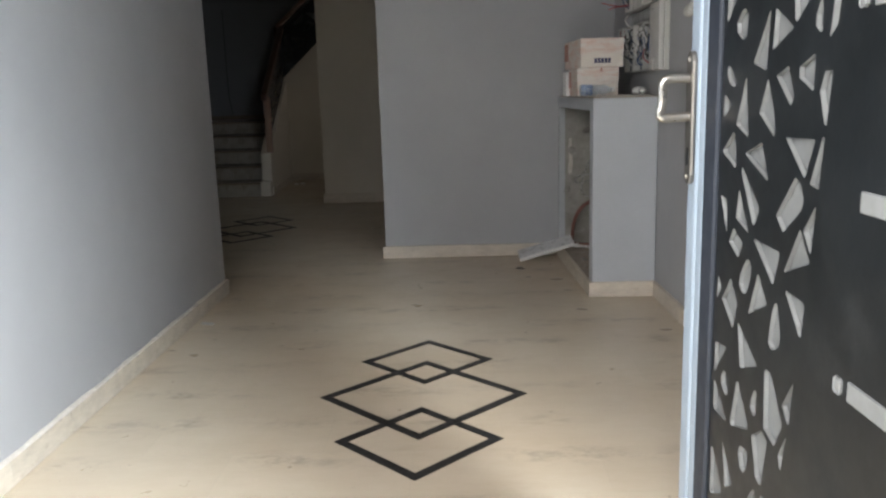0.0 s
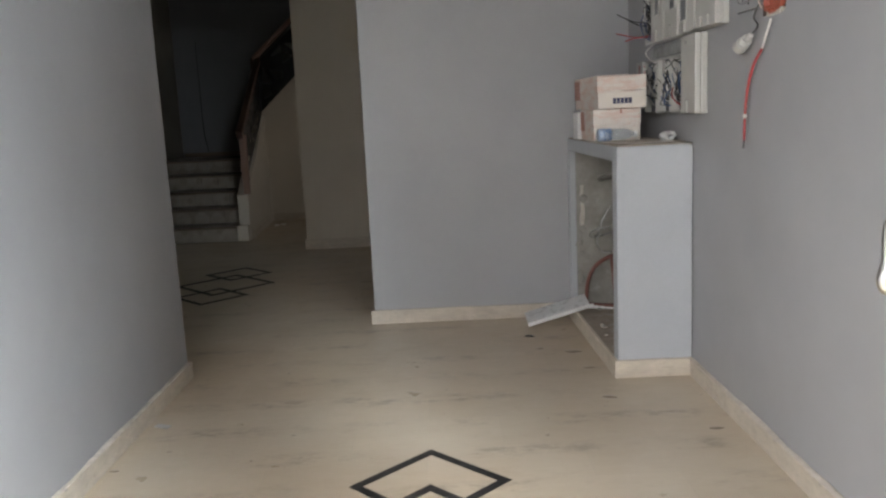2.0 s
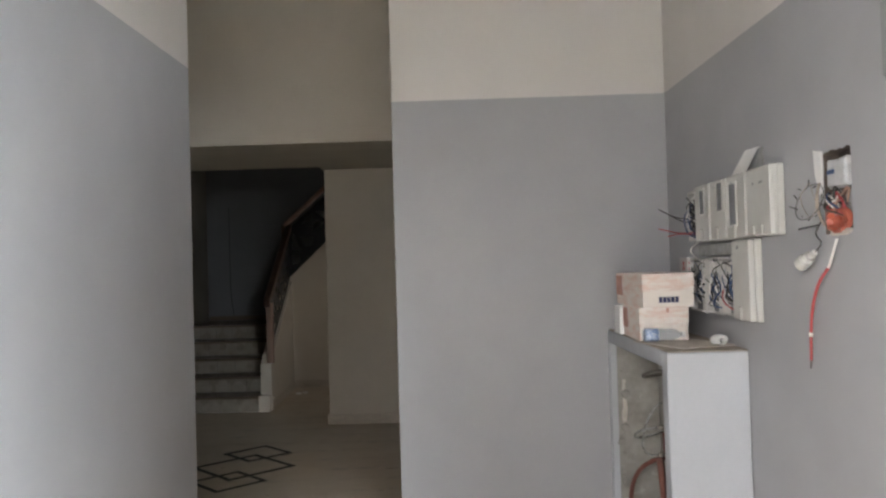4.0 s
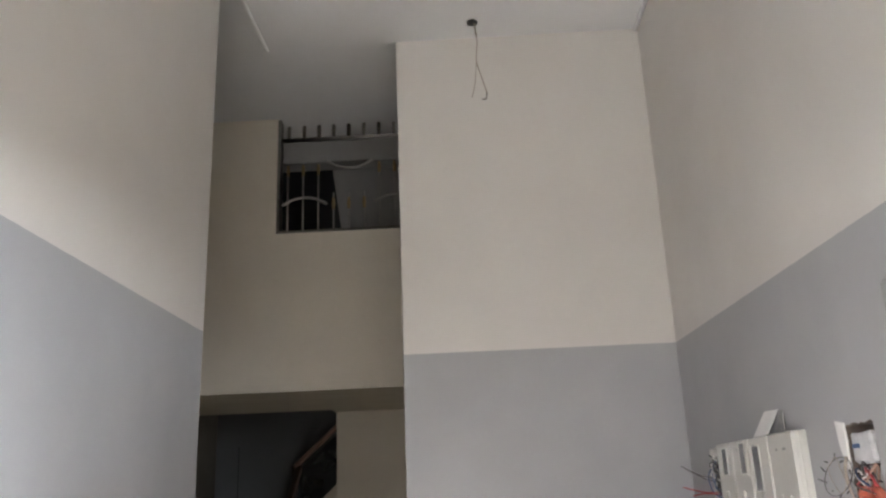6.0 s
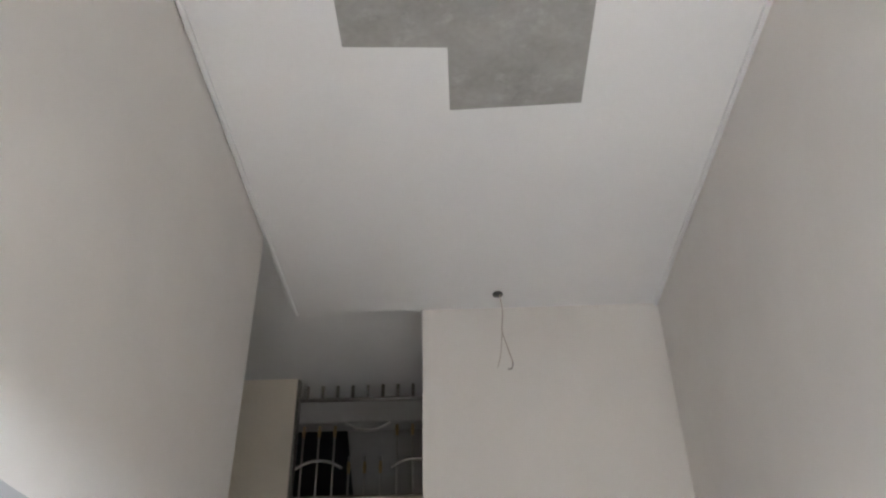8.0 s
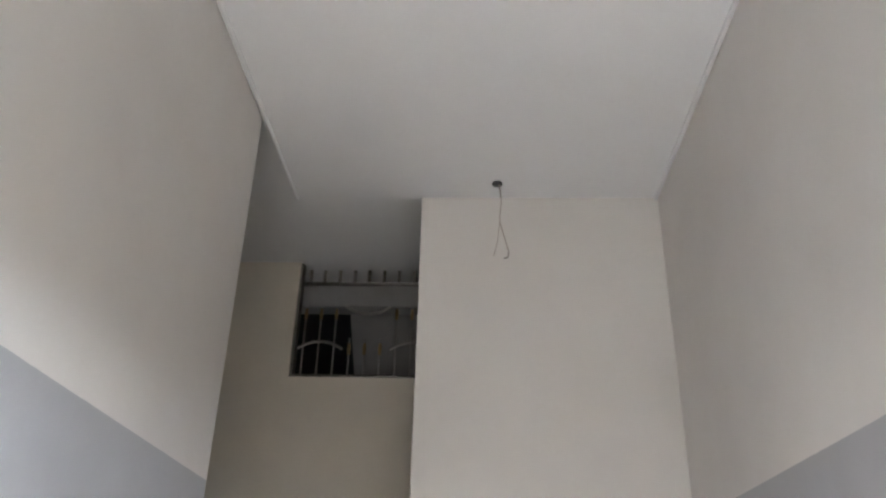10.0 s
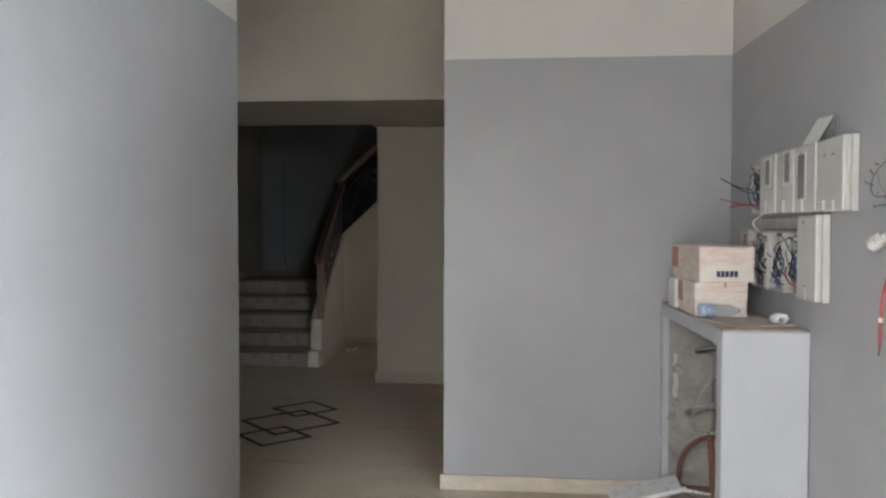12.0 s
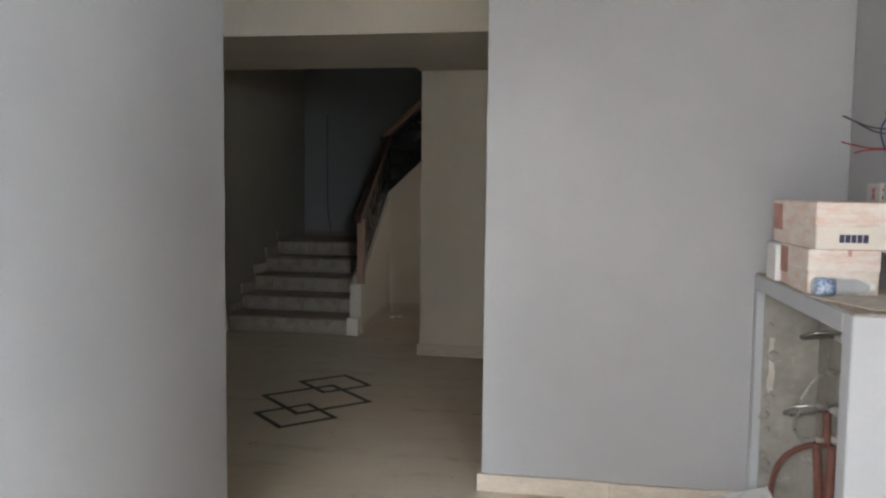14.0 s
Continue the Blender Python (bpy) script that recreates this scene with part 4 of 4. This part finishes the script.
for m, pts in ((DARKWIRE, [(w0 - 0.02, 5.12, 1.725), (w0 - 0.09, 5.24, 1.745), (w0 - 0.16, 5.33, 1.795)]), (DARKWIRE, [(w0 - 0.03, 5.13, 1.71), (w0 - 0.06, 5.25, 1.725), (w0 - 0.12, 5.29, 1.765)]),
               (RED, [(w0 - 0.02, 5.11, 1.66), (w0 - 0.08, 5.24, 1.662), (w0 - 0.17, 5.30, 1.69)]), (RED, [(w0 - 0.03, 5.12, 1.65), (w0 - 0.09, 5.22, 1.655), (w0 - 0.13, 5.27, 1.645)]),
               (WHITEWIRE, [(w0 - 0.02, 5.04, 1.62), (w0 - 0.06, 5.1, 1.57), (w0 - 0.05, 5.05, 1.53), (w0 - 0.02, 5.0, 1.50)]),
               (RED, [(w0 - 0.03, 4.70, 1.385), (w0 - 0.055, 4.64, 1.345), (w0 - 0.06, 4.58, 1.315), (w0 - 0.035, 4.545, 1.29)]), (BLACKWIRE, [(w0 - 0.05, 5.24, 1.45), (w0 - 0.10, 5.20, 1.40), (w0 - 0.06, 5.1, 1.35), (w0 - 0.03, 5.0, 1.33)]), (BLUEWIRE, [(w0 - 0.03, 5.16, 1.80), (w0 - 0.06, 5.20, 1.74), (w0 - 0.05, 5.18, 1.66), (w0 - 0.02, 5.12, 1.63)]), (BLUEWIRE, [(w0 - 0.03, 5.13, 1.82), (w0 - 0.05, 5.17, 1.75), (w0 - 0.04, 5.15, 1.68)])):
    smooth(part("wire", tube(pts, 0.0034, 6), m, wb))
note = [(1.132, 4.51, 1.8855), (1.134, 4.335, 1.8865), (1.168, 4.275, 1.980), (1.166, 4.43, 1.985)]
solid("paper_note", prism([(k, 0) for k in range(4)], lambda u, v, d: (note[u][0] + d, note[u][1], note[u][2]), 0.002), PAPER, "white paper leaning on the wall above the meter boxes", "paper")
# Grey sliver shaped as the shadow that the paper casts on the wall.
solid("dark_card", prism([(4.34, 1.8865), (4.24, 1.8865), (4.235, 1.972), (4.26, 1.975)], lambda u, v, d: (on_wall(0.010, u) + d, u, v), 0.003), HOLLOW, "grey sliver standing in for the paper's shadow on the wall", "card")


# ---- broken-out socket hole with its wires ----
def socket_hole():
    y0, y1, z0, z1 = 3.549, 3.738, 1.592, 1.876
    w1 = on_wall(0, 3.65)
    s = thing("wall_junction", (w1, 3.65, z0), "broken-out wall hole with a red box and wires", "junction box")
    rnd = random.Random(3)
    part("recess", box(w1 + 0.055, w1 + 0.075, y0 - 0.012, y1 + 0.012, z0 - 0.012, z1 + 0.012), CUT, s, "dark broken plaster back")
    liner = box(w1 + 0.004, w1 + 0.054, y0 + 0.045, y1 - 0.004, 1.748, 1.846, 0.010, seg=2)
    for v in liner.verts:
        v.co += Vector((rnd.uniform(-0.003, 0.003), rnd.uniform(-0.004, 0.004), rnd.uniform(-0.005, 0.005)))
    part("liner", liner, GREYPLASTIC, s, "dusty white plastic liner")
    part("printed_bar", box(w1 + 0.0005, w1 + 0.006, y1 - 0.066, y1 - 0.018, 1.798, 1.812), BLUEWIRE, s)
    part("liner", box(w1 + 0.018, w1 + 0.054, y0 + 0.03, y1 - 0.008, 1.655, 1.742, 0.006), HOLLOW, s, "grey flush box")
    chip = prism([(y1 + 0.002, 1.882), (y1 + 0.070, 1.894), (y1 + 0.060, 1.81), (y1 + 0.030, 1.735), (y1 + 0.006, 1.72)], lambda u, v, d: (xr(u) - d, u, v), 0.005, 0.0015)
    part("chip", chip, PAPER, s, "white plaster smear beside the hole")
    bowl = lathe([(0.078, 0), (0.083, 0.008), (0.080, 0.020), (0.068, 0.023), (0.062, 0.004), (0.01, 0.003)], (w1 + 0.012, 3.640, 1.640), Matrix.Rotation(-math.pi / 2, 4, "Y") @ Matrix.Diagonal((0.52, 1, 1, 1)), 22)
    for v in bowl.verts:
        v.co += Vector((rnd.uniform(-0.004, 0.004), rnd.uniform(-0.004, 0.004), rnd.uniform(-0.006, 0.006)))
    part("conduit_box", bowl, REDPLASTIC, s, "broken orange-red round flush box")
    mortar = box(w1 - 0.006, w1 + 0.03, 3.575, 3.70, 1.590, 1.612, 0.006, seg=2)
    for v in mortar.verts:
        v.co += Vector((rnd.uniform(-0.003, 0.003), rnd.uniform(-0.006, 0.006), rnd.uniform(-0.004, 0.004)))
    part("mortar", mortar, GROUT, s, "grey mortar lip")
    for k in range(12):
        m = (RED, PALEWOOD, BLACKWIRE, WHITEWIRE, RED, BLUEWIRE, WHITEWIRE, DARKWIRE, PALEWOOD, WHITEWIRE, DARKWIRE, RED)[k]
        pts = [(w1 + 0.012, rnd.uniform(3.58, 3.70), 1.655), (w1 - rnd.uniform(0.0, 0.02), rnd.uniform(3.57, 3.71), rnd.uniform(1.67, 1.71)), (w1 + 0.004, rnd.uniform(3.57, 3.72), rnd.uniform(1.70, 1.755)), (w1 + 0.016, rnd.uniform(3.58, 3.71), 1.69)]
        smooth(part("wire", tube(pts, 0.0034, 6), m, s))
    smooth(part("wire", tube([(w1 - 0.010, 3.752, 1.775), (w1 - 0.018, 3.758, 1.73), (w1 - 0.016, 3.752, 1.67), (w1 - 0.006, 3.735, 1.625)], 0.0055, 8), FLEX, s, "yellowed flex"))
    c = (w1 - 0.03, 3.795, 1.712)
    smooth(part("wire_loop", tube([(c[0] + 0.02 * math.sin(a), c[1] + 0.105 * math.cos(a), c[2] + 0.062 * math.sin(a)) for a in (2 * math.pi * k / 12 for k in range(12))], 0.0016, 6, True), DARKWIRE, s, "coiled bare wire"))
    smooth(part("wire_loop", tube([(c[0] - 0.008 + 0.015 * math.cos(a), c[1] - 0.01 + (0.088 + 0.016 * math.sin(2 * a)) * math.cos(a), c[2] + 0.004 + (0.055 + 0.010 * math.cos(3 * a)) * math.sin(a)) for a in (2 * math.pi * k / 14 for k in range(14))], 0.0015, 6, True), FLEX, s, "coiled bare wire"))
    for k in range(10):
        a = 2 * math.pi * k / 10 + 0.3
        p = Vector((c[0], c[1] + 0.103 * math.cos(a), c[2] + 0.060 * math.sin(a)))
        part("wire_end", tube([p, p + Vector((-0.012, rnd.uniform(-0.02, 0.04) * (1 if k % 2 else -1), rnd.uniform(-0.012, 0.02)))], 0.0024, 5), DARKWIRE, s)
    for z in (1.63,):
        part("wire_end", tube([(w1 - 0.01, 3.77, z), (w1 - 0.06, 3.82, z - 0.012)], 0.004, 5), DARKWIRE, s)
    return s


socket_hole()


def lamp_holder():
    w1 = on_wall(0, 3.8)
    b = thing("lamp_holder", (w1 - 0.045, 3.83, 1.45), "white plastic lamp holder hanging on its wire", "lamp holder")
    ax = Matrix.Rotation(radians(25), 4, "Y") @ Matrix.Rotation(radians(58), 4, "X")
    at = Vector((w1 - 0.055, 3.825, 1.492))
    part("shell", lathe([(0.017, 0.004), (0.018, 0), (0.0235, 0.0), (0.0245, 0.004), (0.0245, 0.036), (0.0205, 0.039), (0.0205, 0.062), (0.0125, 0.066), (0.0115, 0.090), (0.007, 0.094)], at, ax, 24), PLASTIC, b)
    smooth(part("socket", lathe([(0.012, -0.001), (0.012, 0.002)], at, ax, 12), BLACKWIRE, b))
    tip = at + ax @ Vector((0, 0, 0.092))
    smooth(part("wire", tube([tip, tip + Vector((0.015, -0.015, 0.03)), (w1 - 0.02, 3.77, 1.60), (w1 - 0.008, 3.74, 1.65)], 0.003, 6), DARKWIRE, b))


def hanging_cable():
    c = thing("hanging_cable", (on_wall(0.02, 3.8), 3.83, 1.11), "red cable with a white collar hanging down the wall", "cable")
    w = on_wall(0.014, 3.8)
    smooth(part("white_core", tube([(w, 3.628, 1.578), (w - 0.008, 3.645, 1.53), (w - 0.008, 3.680, 1.482)], 0.0045, 8), WHITEWIRE, c))
    smooth(part("sheath", tube([(w - 0.008, 3.683, 1.480), (w - 0.010, 3.755, 1.425), (w - 0.007, 3.815, 1.34), (w - 0.005, 3.84, 1.245), (w - 0.005, 3.845, 1.17), (w - 0.005, 3.845, 1.152)], 0.0055, 8), RED, c))
    smooth(part("collar", lathe([(0.0078, -0.008), (0.0078, 0.008)], (w - 0.005, 3.841, 1.243), None, 10), WHITEWIRE, c))
    smooth(part("stripped_end", tube([(w - 0.005, 3.845, 1.154), (w - 0.006, 3.85, 1.122)], 0.0035, 6), DARKWIRE, c))


lamp_holder()
hanging_cable()

wp = on_wall(0, 3.2)
pan = thing("wall_cabinet", (wp, 3.2, 2.02), "flat olive-grey electrical cabinet on the wall", "electrical cabinet")
part("body", box(wp - 0.03, wp - 0.001, 3.02, 3.28, 2.02, 2.26, 0.004), GREYDOOR, pan)
part("door", box(wp - 0.042, wp - 0.0305, 3.03, 3.27, 2.032, 2.248, 0.004), GREYDOOR, pan)
part("catch", box(wp - 0.048, wp - 0.0425, 3.04, 3.06, 2.12, 2.16, 0.002), TARNISH, pan)

# ---- loose tile and scraps on the floor ----
ltm = Matrix.Translation((0.49, 5.468, 0.002)) @ Matrix.Rotation(radians(-2), 4, "Z") @ Matrix.Rotation(radians(-16), 4, "Y") @ Matrix.Rotation(radians(10), 4, "X") @ Matrix.Translation((0.195, 0.082, 0.0145))
tile = thing("loose_tile", (0.641, 5.545, 0.0), "loose white skirting tile leaning in the corner", "tile")
part("body", turned(box(-0.195, 0.195, -0.082, 0.082, -0.014, 0.008, 0.002), ltm), PAPER, tile)
# The white tile's top is coloured greyer because light strikes its edge.
part("glazed_face", turned(box(-0.194, 0.194, -0.078, 0.081, 0.0083, 0.011, 0.001), ltm), TILEFACE, tile, "glazed face, greyed where less light falls")
rnd = random.Random(11)
for x, y, r, m, lab in ((0.475, 5.27, 0.018, BLACKWIRE, "dark scrap of grit on the floor"), (0.50, 5.02, 0.014, TREAD, "brown crumb of mortar on the floor"), (0.677, 4.94, 0.03, TREAD, "smeared brown mortar crumb"), (0.708, 4.66, 0.016, TREAD, "small brown crumb on the floor"), (0.722, 4.235, 0.022, TREAD, "small brown crumb on the floor"), (1.07, 3.83, 0.02, TREAD, "small brown crumb on the floor"), (-1.31, 3.68, 0.012, TREAD, "small brown crumb on the floor"), (-1.07, 3.10, 0.006, TREAD, "small brown crumb on the floor")):
    bm = bmesh.new()
    bmesh.ops.create_icosphere(bm, subdivisions=2, radius=r)
    for v in bm.verts:
        v.co = Vector((v.co.x * rnd.uniform(0.6, 1.3), v.co.y * rnd.uniform(0.5, 1.0), v.co.z * (0.5 if m is BLACKWIRE else 0.05)))
    turned(bm, Matrix.Translation((x, y, 0.002)) @ Matrix.Rotation(rnd.uniform(-0.5, 0.2), 4, "Z") @ Matrix.Diagonal((1.5, 0.7, 1, 1)))
    solid("crumb", bm, m, lab, "debris", group="crumbs on the floor")
solid("tape_scrap", turned(box(-0.035, 0.035, -0.016, 0.016, 0, 0.007, 0.002), Matrix.Translation((-1.275, 4.12, 0.001)) @ Matrix.Rotation(-0.4, 4, "Z")), GREYPLASTIC, "scrap of dirty white tape on the floor", "debris")
for x, y in ((-2.09, 10.72), (-2.02, 10.78)):
    solid("paper_scrap", turned(box(-0.03, 0.03, -0.02, 0.02, 0, 0.02, 0.006), Matrix.Translation((x, y, 0.001)) @ Matrix.Rotation(x * 9, 4, "Z")), PAPER, "crumpled paper scrap on the floor", "debris", group="paper scraps")

# ---- cord from the ceiling ----
cord = thing("hanging_flex", (0.058, 5.53, CZ), "bare light cord hanging from a dark ceiling hole", "light cord")
# Not a fitting: a black disc stands in for the dark of the hole.
smooth(part("rosette", lathe([(0.034, -0.008), (0.036, -0.003), (0.034, 0.004)], (0.058, 5.53, CZ - 0.004), None, 18), BLACKWIRE, cord, "black disc standing in for the ceiling hole"))
smooth(part("flex", tube([(0.07, 5.53, CZ - 0.01), (0.083, 5.535, 4.50), (0.072, 5.535, 4.36), (0.10, 5.54, 4.24), (0.128, 5.54, 4.13)], 0.004, 6), FLEX, cord))
smooth(part("flex", tube([(0.072, 5.535, 4.36), (0.055, 5.54, 4.2), (0.03, 5.54, 4.10)], 0.003, 6), FLEX, cord))
smooth(part("flex_end", tube([(0.128, 5.54, 4.13), (0.12, 5.54, 4.09), (0.095, 5.54, 4.085)], 0.005, 6), TARNISH, cord))


# ---- gallery grille ----
def gallery_grille():
    y = YG + 0.05
    g = thing("window_grille", ((WX0 + WX1) / 2, y, WZ0), "stainless bar grille with arched ornaments in a dark opening", "grille")
    part("frame", box(WX0 + 0.002, WX1 - 0.002, YG - 0.006, YG + 0.10, WZ0 + 0.002, WZ0 + 0.022), TARNISH, g, "dull metal sill frame")
    part("frame", box(WX0 + 0.002, WX0 + 0.024, YG + 0.006, YG + 0.10, WZ0 + 0.023, WZ1 - 0.002), TARNISH, g, "dark side frame")
    for z, r in ((3.812, 0.014), (4.643, 0.017)):
        smooth(part("rail", tube([(WX0 + 0.025, y, z), (WX1 - 0.01, y, z)], r, 10), STAINLESS, g))
    for i in range(11):
        x = -1.526 + 0.1287 * i
        high = i in (0, 1, 2) or i in (6, 7, 8)
        z1 = 4.375 if high else 4.11
        bar = smooth(part("bar", tube([(x, y, 3.815), (x, y, z1 + 0.035)], 0.0075, 8), STAINLESS, g))
        zc = 4.36 if high else 4.05
        smooth(part("knuckle", lathe([(0.009, -0.05), (0.014, -0.042), (0.011, -0.03), (0.017, 0), (0.011, 0.03), (0.014, 0.042), (0.009, 0.05)], (x, y, zc), None, 10), BRASS, bar))
        part("stub", box(x - 0.015, x + 0.015, y + 0.01, y + 0.035, 4.665, 4.785, 0.008), TARNISH, g, "short dark upper bar")
    for x0, x1 in ((-1.575, -1.195), (-0.80, -0.42)):
        smooth(part("arch", tube([(x0, y - 0.012, 4.045), ((x0 * 3 + x1) / 4, y - 0.012, 4.095), ((x0 + x1) / 2, y - 0.012, 4.11), ((x0 + 3 * x1) / 4, y - 0.012, 4.095), (x1, y - 0.012, 4.045)], 0.013, 8), STAINLESS, g))
    smooth(part("arch", tube([(-1.19, y - 0.012, 4.425), (-1.09, y - 0.012, 4.375), (-1.0, y - 0.012, 4.36), (-0.90, y - 0.012, 4.375), (-0.81, y - 0.012, 4.425)], 0.013, 8), STAINLESS, g))
    return g


gallery_grille()
# Black sheet with an added lever, put where the gallery is only unlit.
gd = thing("gallery_door", (-1.6, 8.15, SOF + 0.201), "black sheet standing in for the gallery's unlit opening", "door")
part("leaf", box(-2.15, -1.0, 8.135, 8.175, SOF + 0.201, 4.76, 0.003), STEEL_BLACK, gd)
part("door_handle", tube([(-1.12, 8.133, 3.70), (-1.12, 8.10, 3.70), (-1.22, 8.095, 3.70)], 0.008, 8), TARNISH, gd, "added metal lever on the black sheet")
solid("trim_gallery_beam", box(XS + 0.002, 1.1, 7.60, 7.80, 4.61, UZ - 0.002, 0.01), BACKROOM, "beam across the gallery ceiling, grey kept dark for shade", "beam", "structure")


# ---- staircase ----
def staircase():
    RISE, GO, Y0, X0 = 0.170, 0.343, 9.545, XS + 0.002
    s = thing("staircase", (-2.8, Y0, 0), "stone stair with patterned tile risers, in shadow", "staircase")
    for i in range(5):
        z1, y0 = RISE * (i + 1), Y0 + GO * i
        X1 = -2.285 - 0.06 * max(0.0, y0 - 9.65)
        deep = GO + 0.03 if i < 4 else YS - y0 - 0.003
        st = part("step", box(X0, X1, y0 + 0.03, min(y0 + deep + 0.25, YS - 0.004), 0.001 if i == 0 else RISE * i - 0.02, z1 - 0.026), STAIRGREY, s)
        part("tread", box(X0, X1, y0, y0 + deep, z1 - 0.025, z1, 0.006), TREAD, st, "dark stone tread with a rounded nosing")
        for k in range(6):
            a, b = X0 + (X1 - X0) * k / 6 + 0.001, X0 + (X1 - X0) * (k + 1) / 6 - 0.001
            part("riser_tile", box(a, b, y0 + 0.018, y0 + 0.029, RISE * i + 0.002, z1 - 0.026, 0.001), RISER, st)
        part("stair_skirting", box(X0, X0 + 0.015, y0 - 0.02, y0 + GO - 0.022, z1, z1 + 0.10, 0.002), DUSTYTOP, s, "stepped stone skirting")
    part("landing", box(-2.40, -0.93, 11.452, YS - 0.003, 0.6, 0.85), TREAD, s)
    part("landing_skirting", box(X0 + 0.016, -2.41, YS - 0.016, YS - 0.004, 0.852, 0.91, 0.002), TREAD, s)
    # Side wall of the first flight, a little out of square, and the wall below the second.
    skew = lambda y: -0.06 * (y - 9.65)
    part("flank_wall", prism([(9.65, 0.001), (9.65, 0.505), (11.30, 1.372), (11.30, 0.001)], lambda u, v, d: (-2.283 + skew(u) + d, u, v), 0.12, 0.003), CREAM, s, "cream plastered side wall")
    part("flank_wall", prism([(-2.38, 0.001), (-2.38, 1.38), (-2.31, 1.40), (-0.93, 2.70), (-0.93, 0.001)], lambda u, v, d: (u, 11.302 + d, v), 0.14, 0.003), CREAM, s, "cream plastered wall under the upper flight")
    part("flank_skirting", prism([(9.65, 0.001), (9.65, 0.09), (11.285, 0.09), (11.285, 0.001)], lambda u, v, d: (-2.162 + skew(u) + d, u, v), 0.013), SKIRT, s, "stone skirting")
    part("flank_skirting", box(-2.24, -0.93, 11.286, 11.30, 0.001, 0.09, 0.002), SKIRT, s, "stone skirting")
    part("plinth_block", box(-2.284, -2.165, 9.54, 9.648, 0.001, 0.175, 0.004), CREAM, s)
    for i in range(7):
        part("step", box(-2.26 + 0.2 * i, -0.94, 11.452, YS - 0.004, 0.85 + 0.172 * i, 0.85 + 0.172 * (i + 1) - 0.001), TREAD, s)
    return s


staircase()
smooth(solid("wall_cable", tube([(-3.24, YS - 0.006, 2.4), (-3.24, YS - 0.006, 1.7), (-3.235, YS - 0.007, 1.2), (-3.20, YS - 0.012, 0.95), (-3.195, YS - 0.022, 0.915)], 0.0045, 6), BLACKWIRE, "dark cable running down the stair wall", "cable"))


def stair_railing():
    r = thing("stair_railing", (-2.2, 9.66, 0.5), "black cut steel stair railing with a wooden handrail", "railing")
    skew = lambda y: -0.06 * (y - 9.65)
    part("newel", box(-2.206, -2.138, 9.64, 9.71, 0.51, 1.165, 0.005), PALEWOOD, r, "pale wooden newel post")
    part("corner_post", box(-2.385, -2.32, 11.29, 11.35, 1.372, 2.10, 0.004), WOOD, r, "brown wooden corner post")
    # Lower run along the first flight.
    lo = lambda y: 0.53 + 0.525 * (y - 9.65)
    outline = [(9.715, lo(9.715) + 0.01), (11.285, lo(11.285) + 0.01), (11.285, lo(11.285) + 0.66), (9.715, lo(9.715) + 0.57)]
    holes = shards([(9.75, lo(9.75) + 0.04), (11.26, lo(11.26) + 0.04), (11.26, lo(11.26) + 0.60), (9.75, lo(9.75) + 0.53)], 0.15, 0.028, 4, 1.1)
    part("panel", cut_sheet(outline, holes, lambda u, v, d: (-2.198 + skew(u) + d, u, v), 0.006), STEEL_BLACK, r, "black cut steel panel")
    part("handrail", prism([(9.625, 1.12), (11.33, 2.035), (11.33, 2.115), (9.625, 1.20)], lambda u, v, d: (-2.230 + skew(u) + d, u, v), 0.07, 0.006), WOOD, r, "brown wooden handrail")
    part("side_board", prism([(9.715, 0.88), (11.285, 1.72), (11.285, 2.01), (9.715, 1.13)], lambda u, v, d: (-2.215 + skew(u) + d, u, v), 0.012), WOOD, r, "brown wooden rail board")
    # Upper run.
    up = lambda x: 1.415 + 0.945 * (x + 2.30)
    outline = [(-2.318, up(-2.318)), (-1.0, up(-1.0)), (-1.0, up(-1.0) + 0.56), (-2.318, up(-2.318) + 0.64)]
    holes = shards([(-2.28, up(-2.28) + 0.04), (-1.03, up(-1.03) + 0.04), (-1.03, up(-1.03) + 0.54), (-2.28, up(-2.28) + 0.6)], 0.19, 0.026, 9, 1.15)
    part("panel", cut_sheet(outline, holes, lambda u, v, d: (u, 11.33 + d, v), 0.006), STEEL_BLACK, r, "black cut steel panel")
    part("handrail", prism([(-2.36, 2.05), (-1.0, 3.26), (-1.0, 3.33), (-2.36, 2.12)], lambda u, v, d: (u, 11.29 + d, v), 0.07, 0.006), PALEWOOD, r, "pale wooden handrail")
    return r


stair_railing()
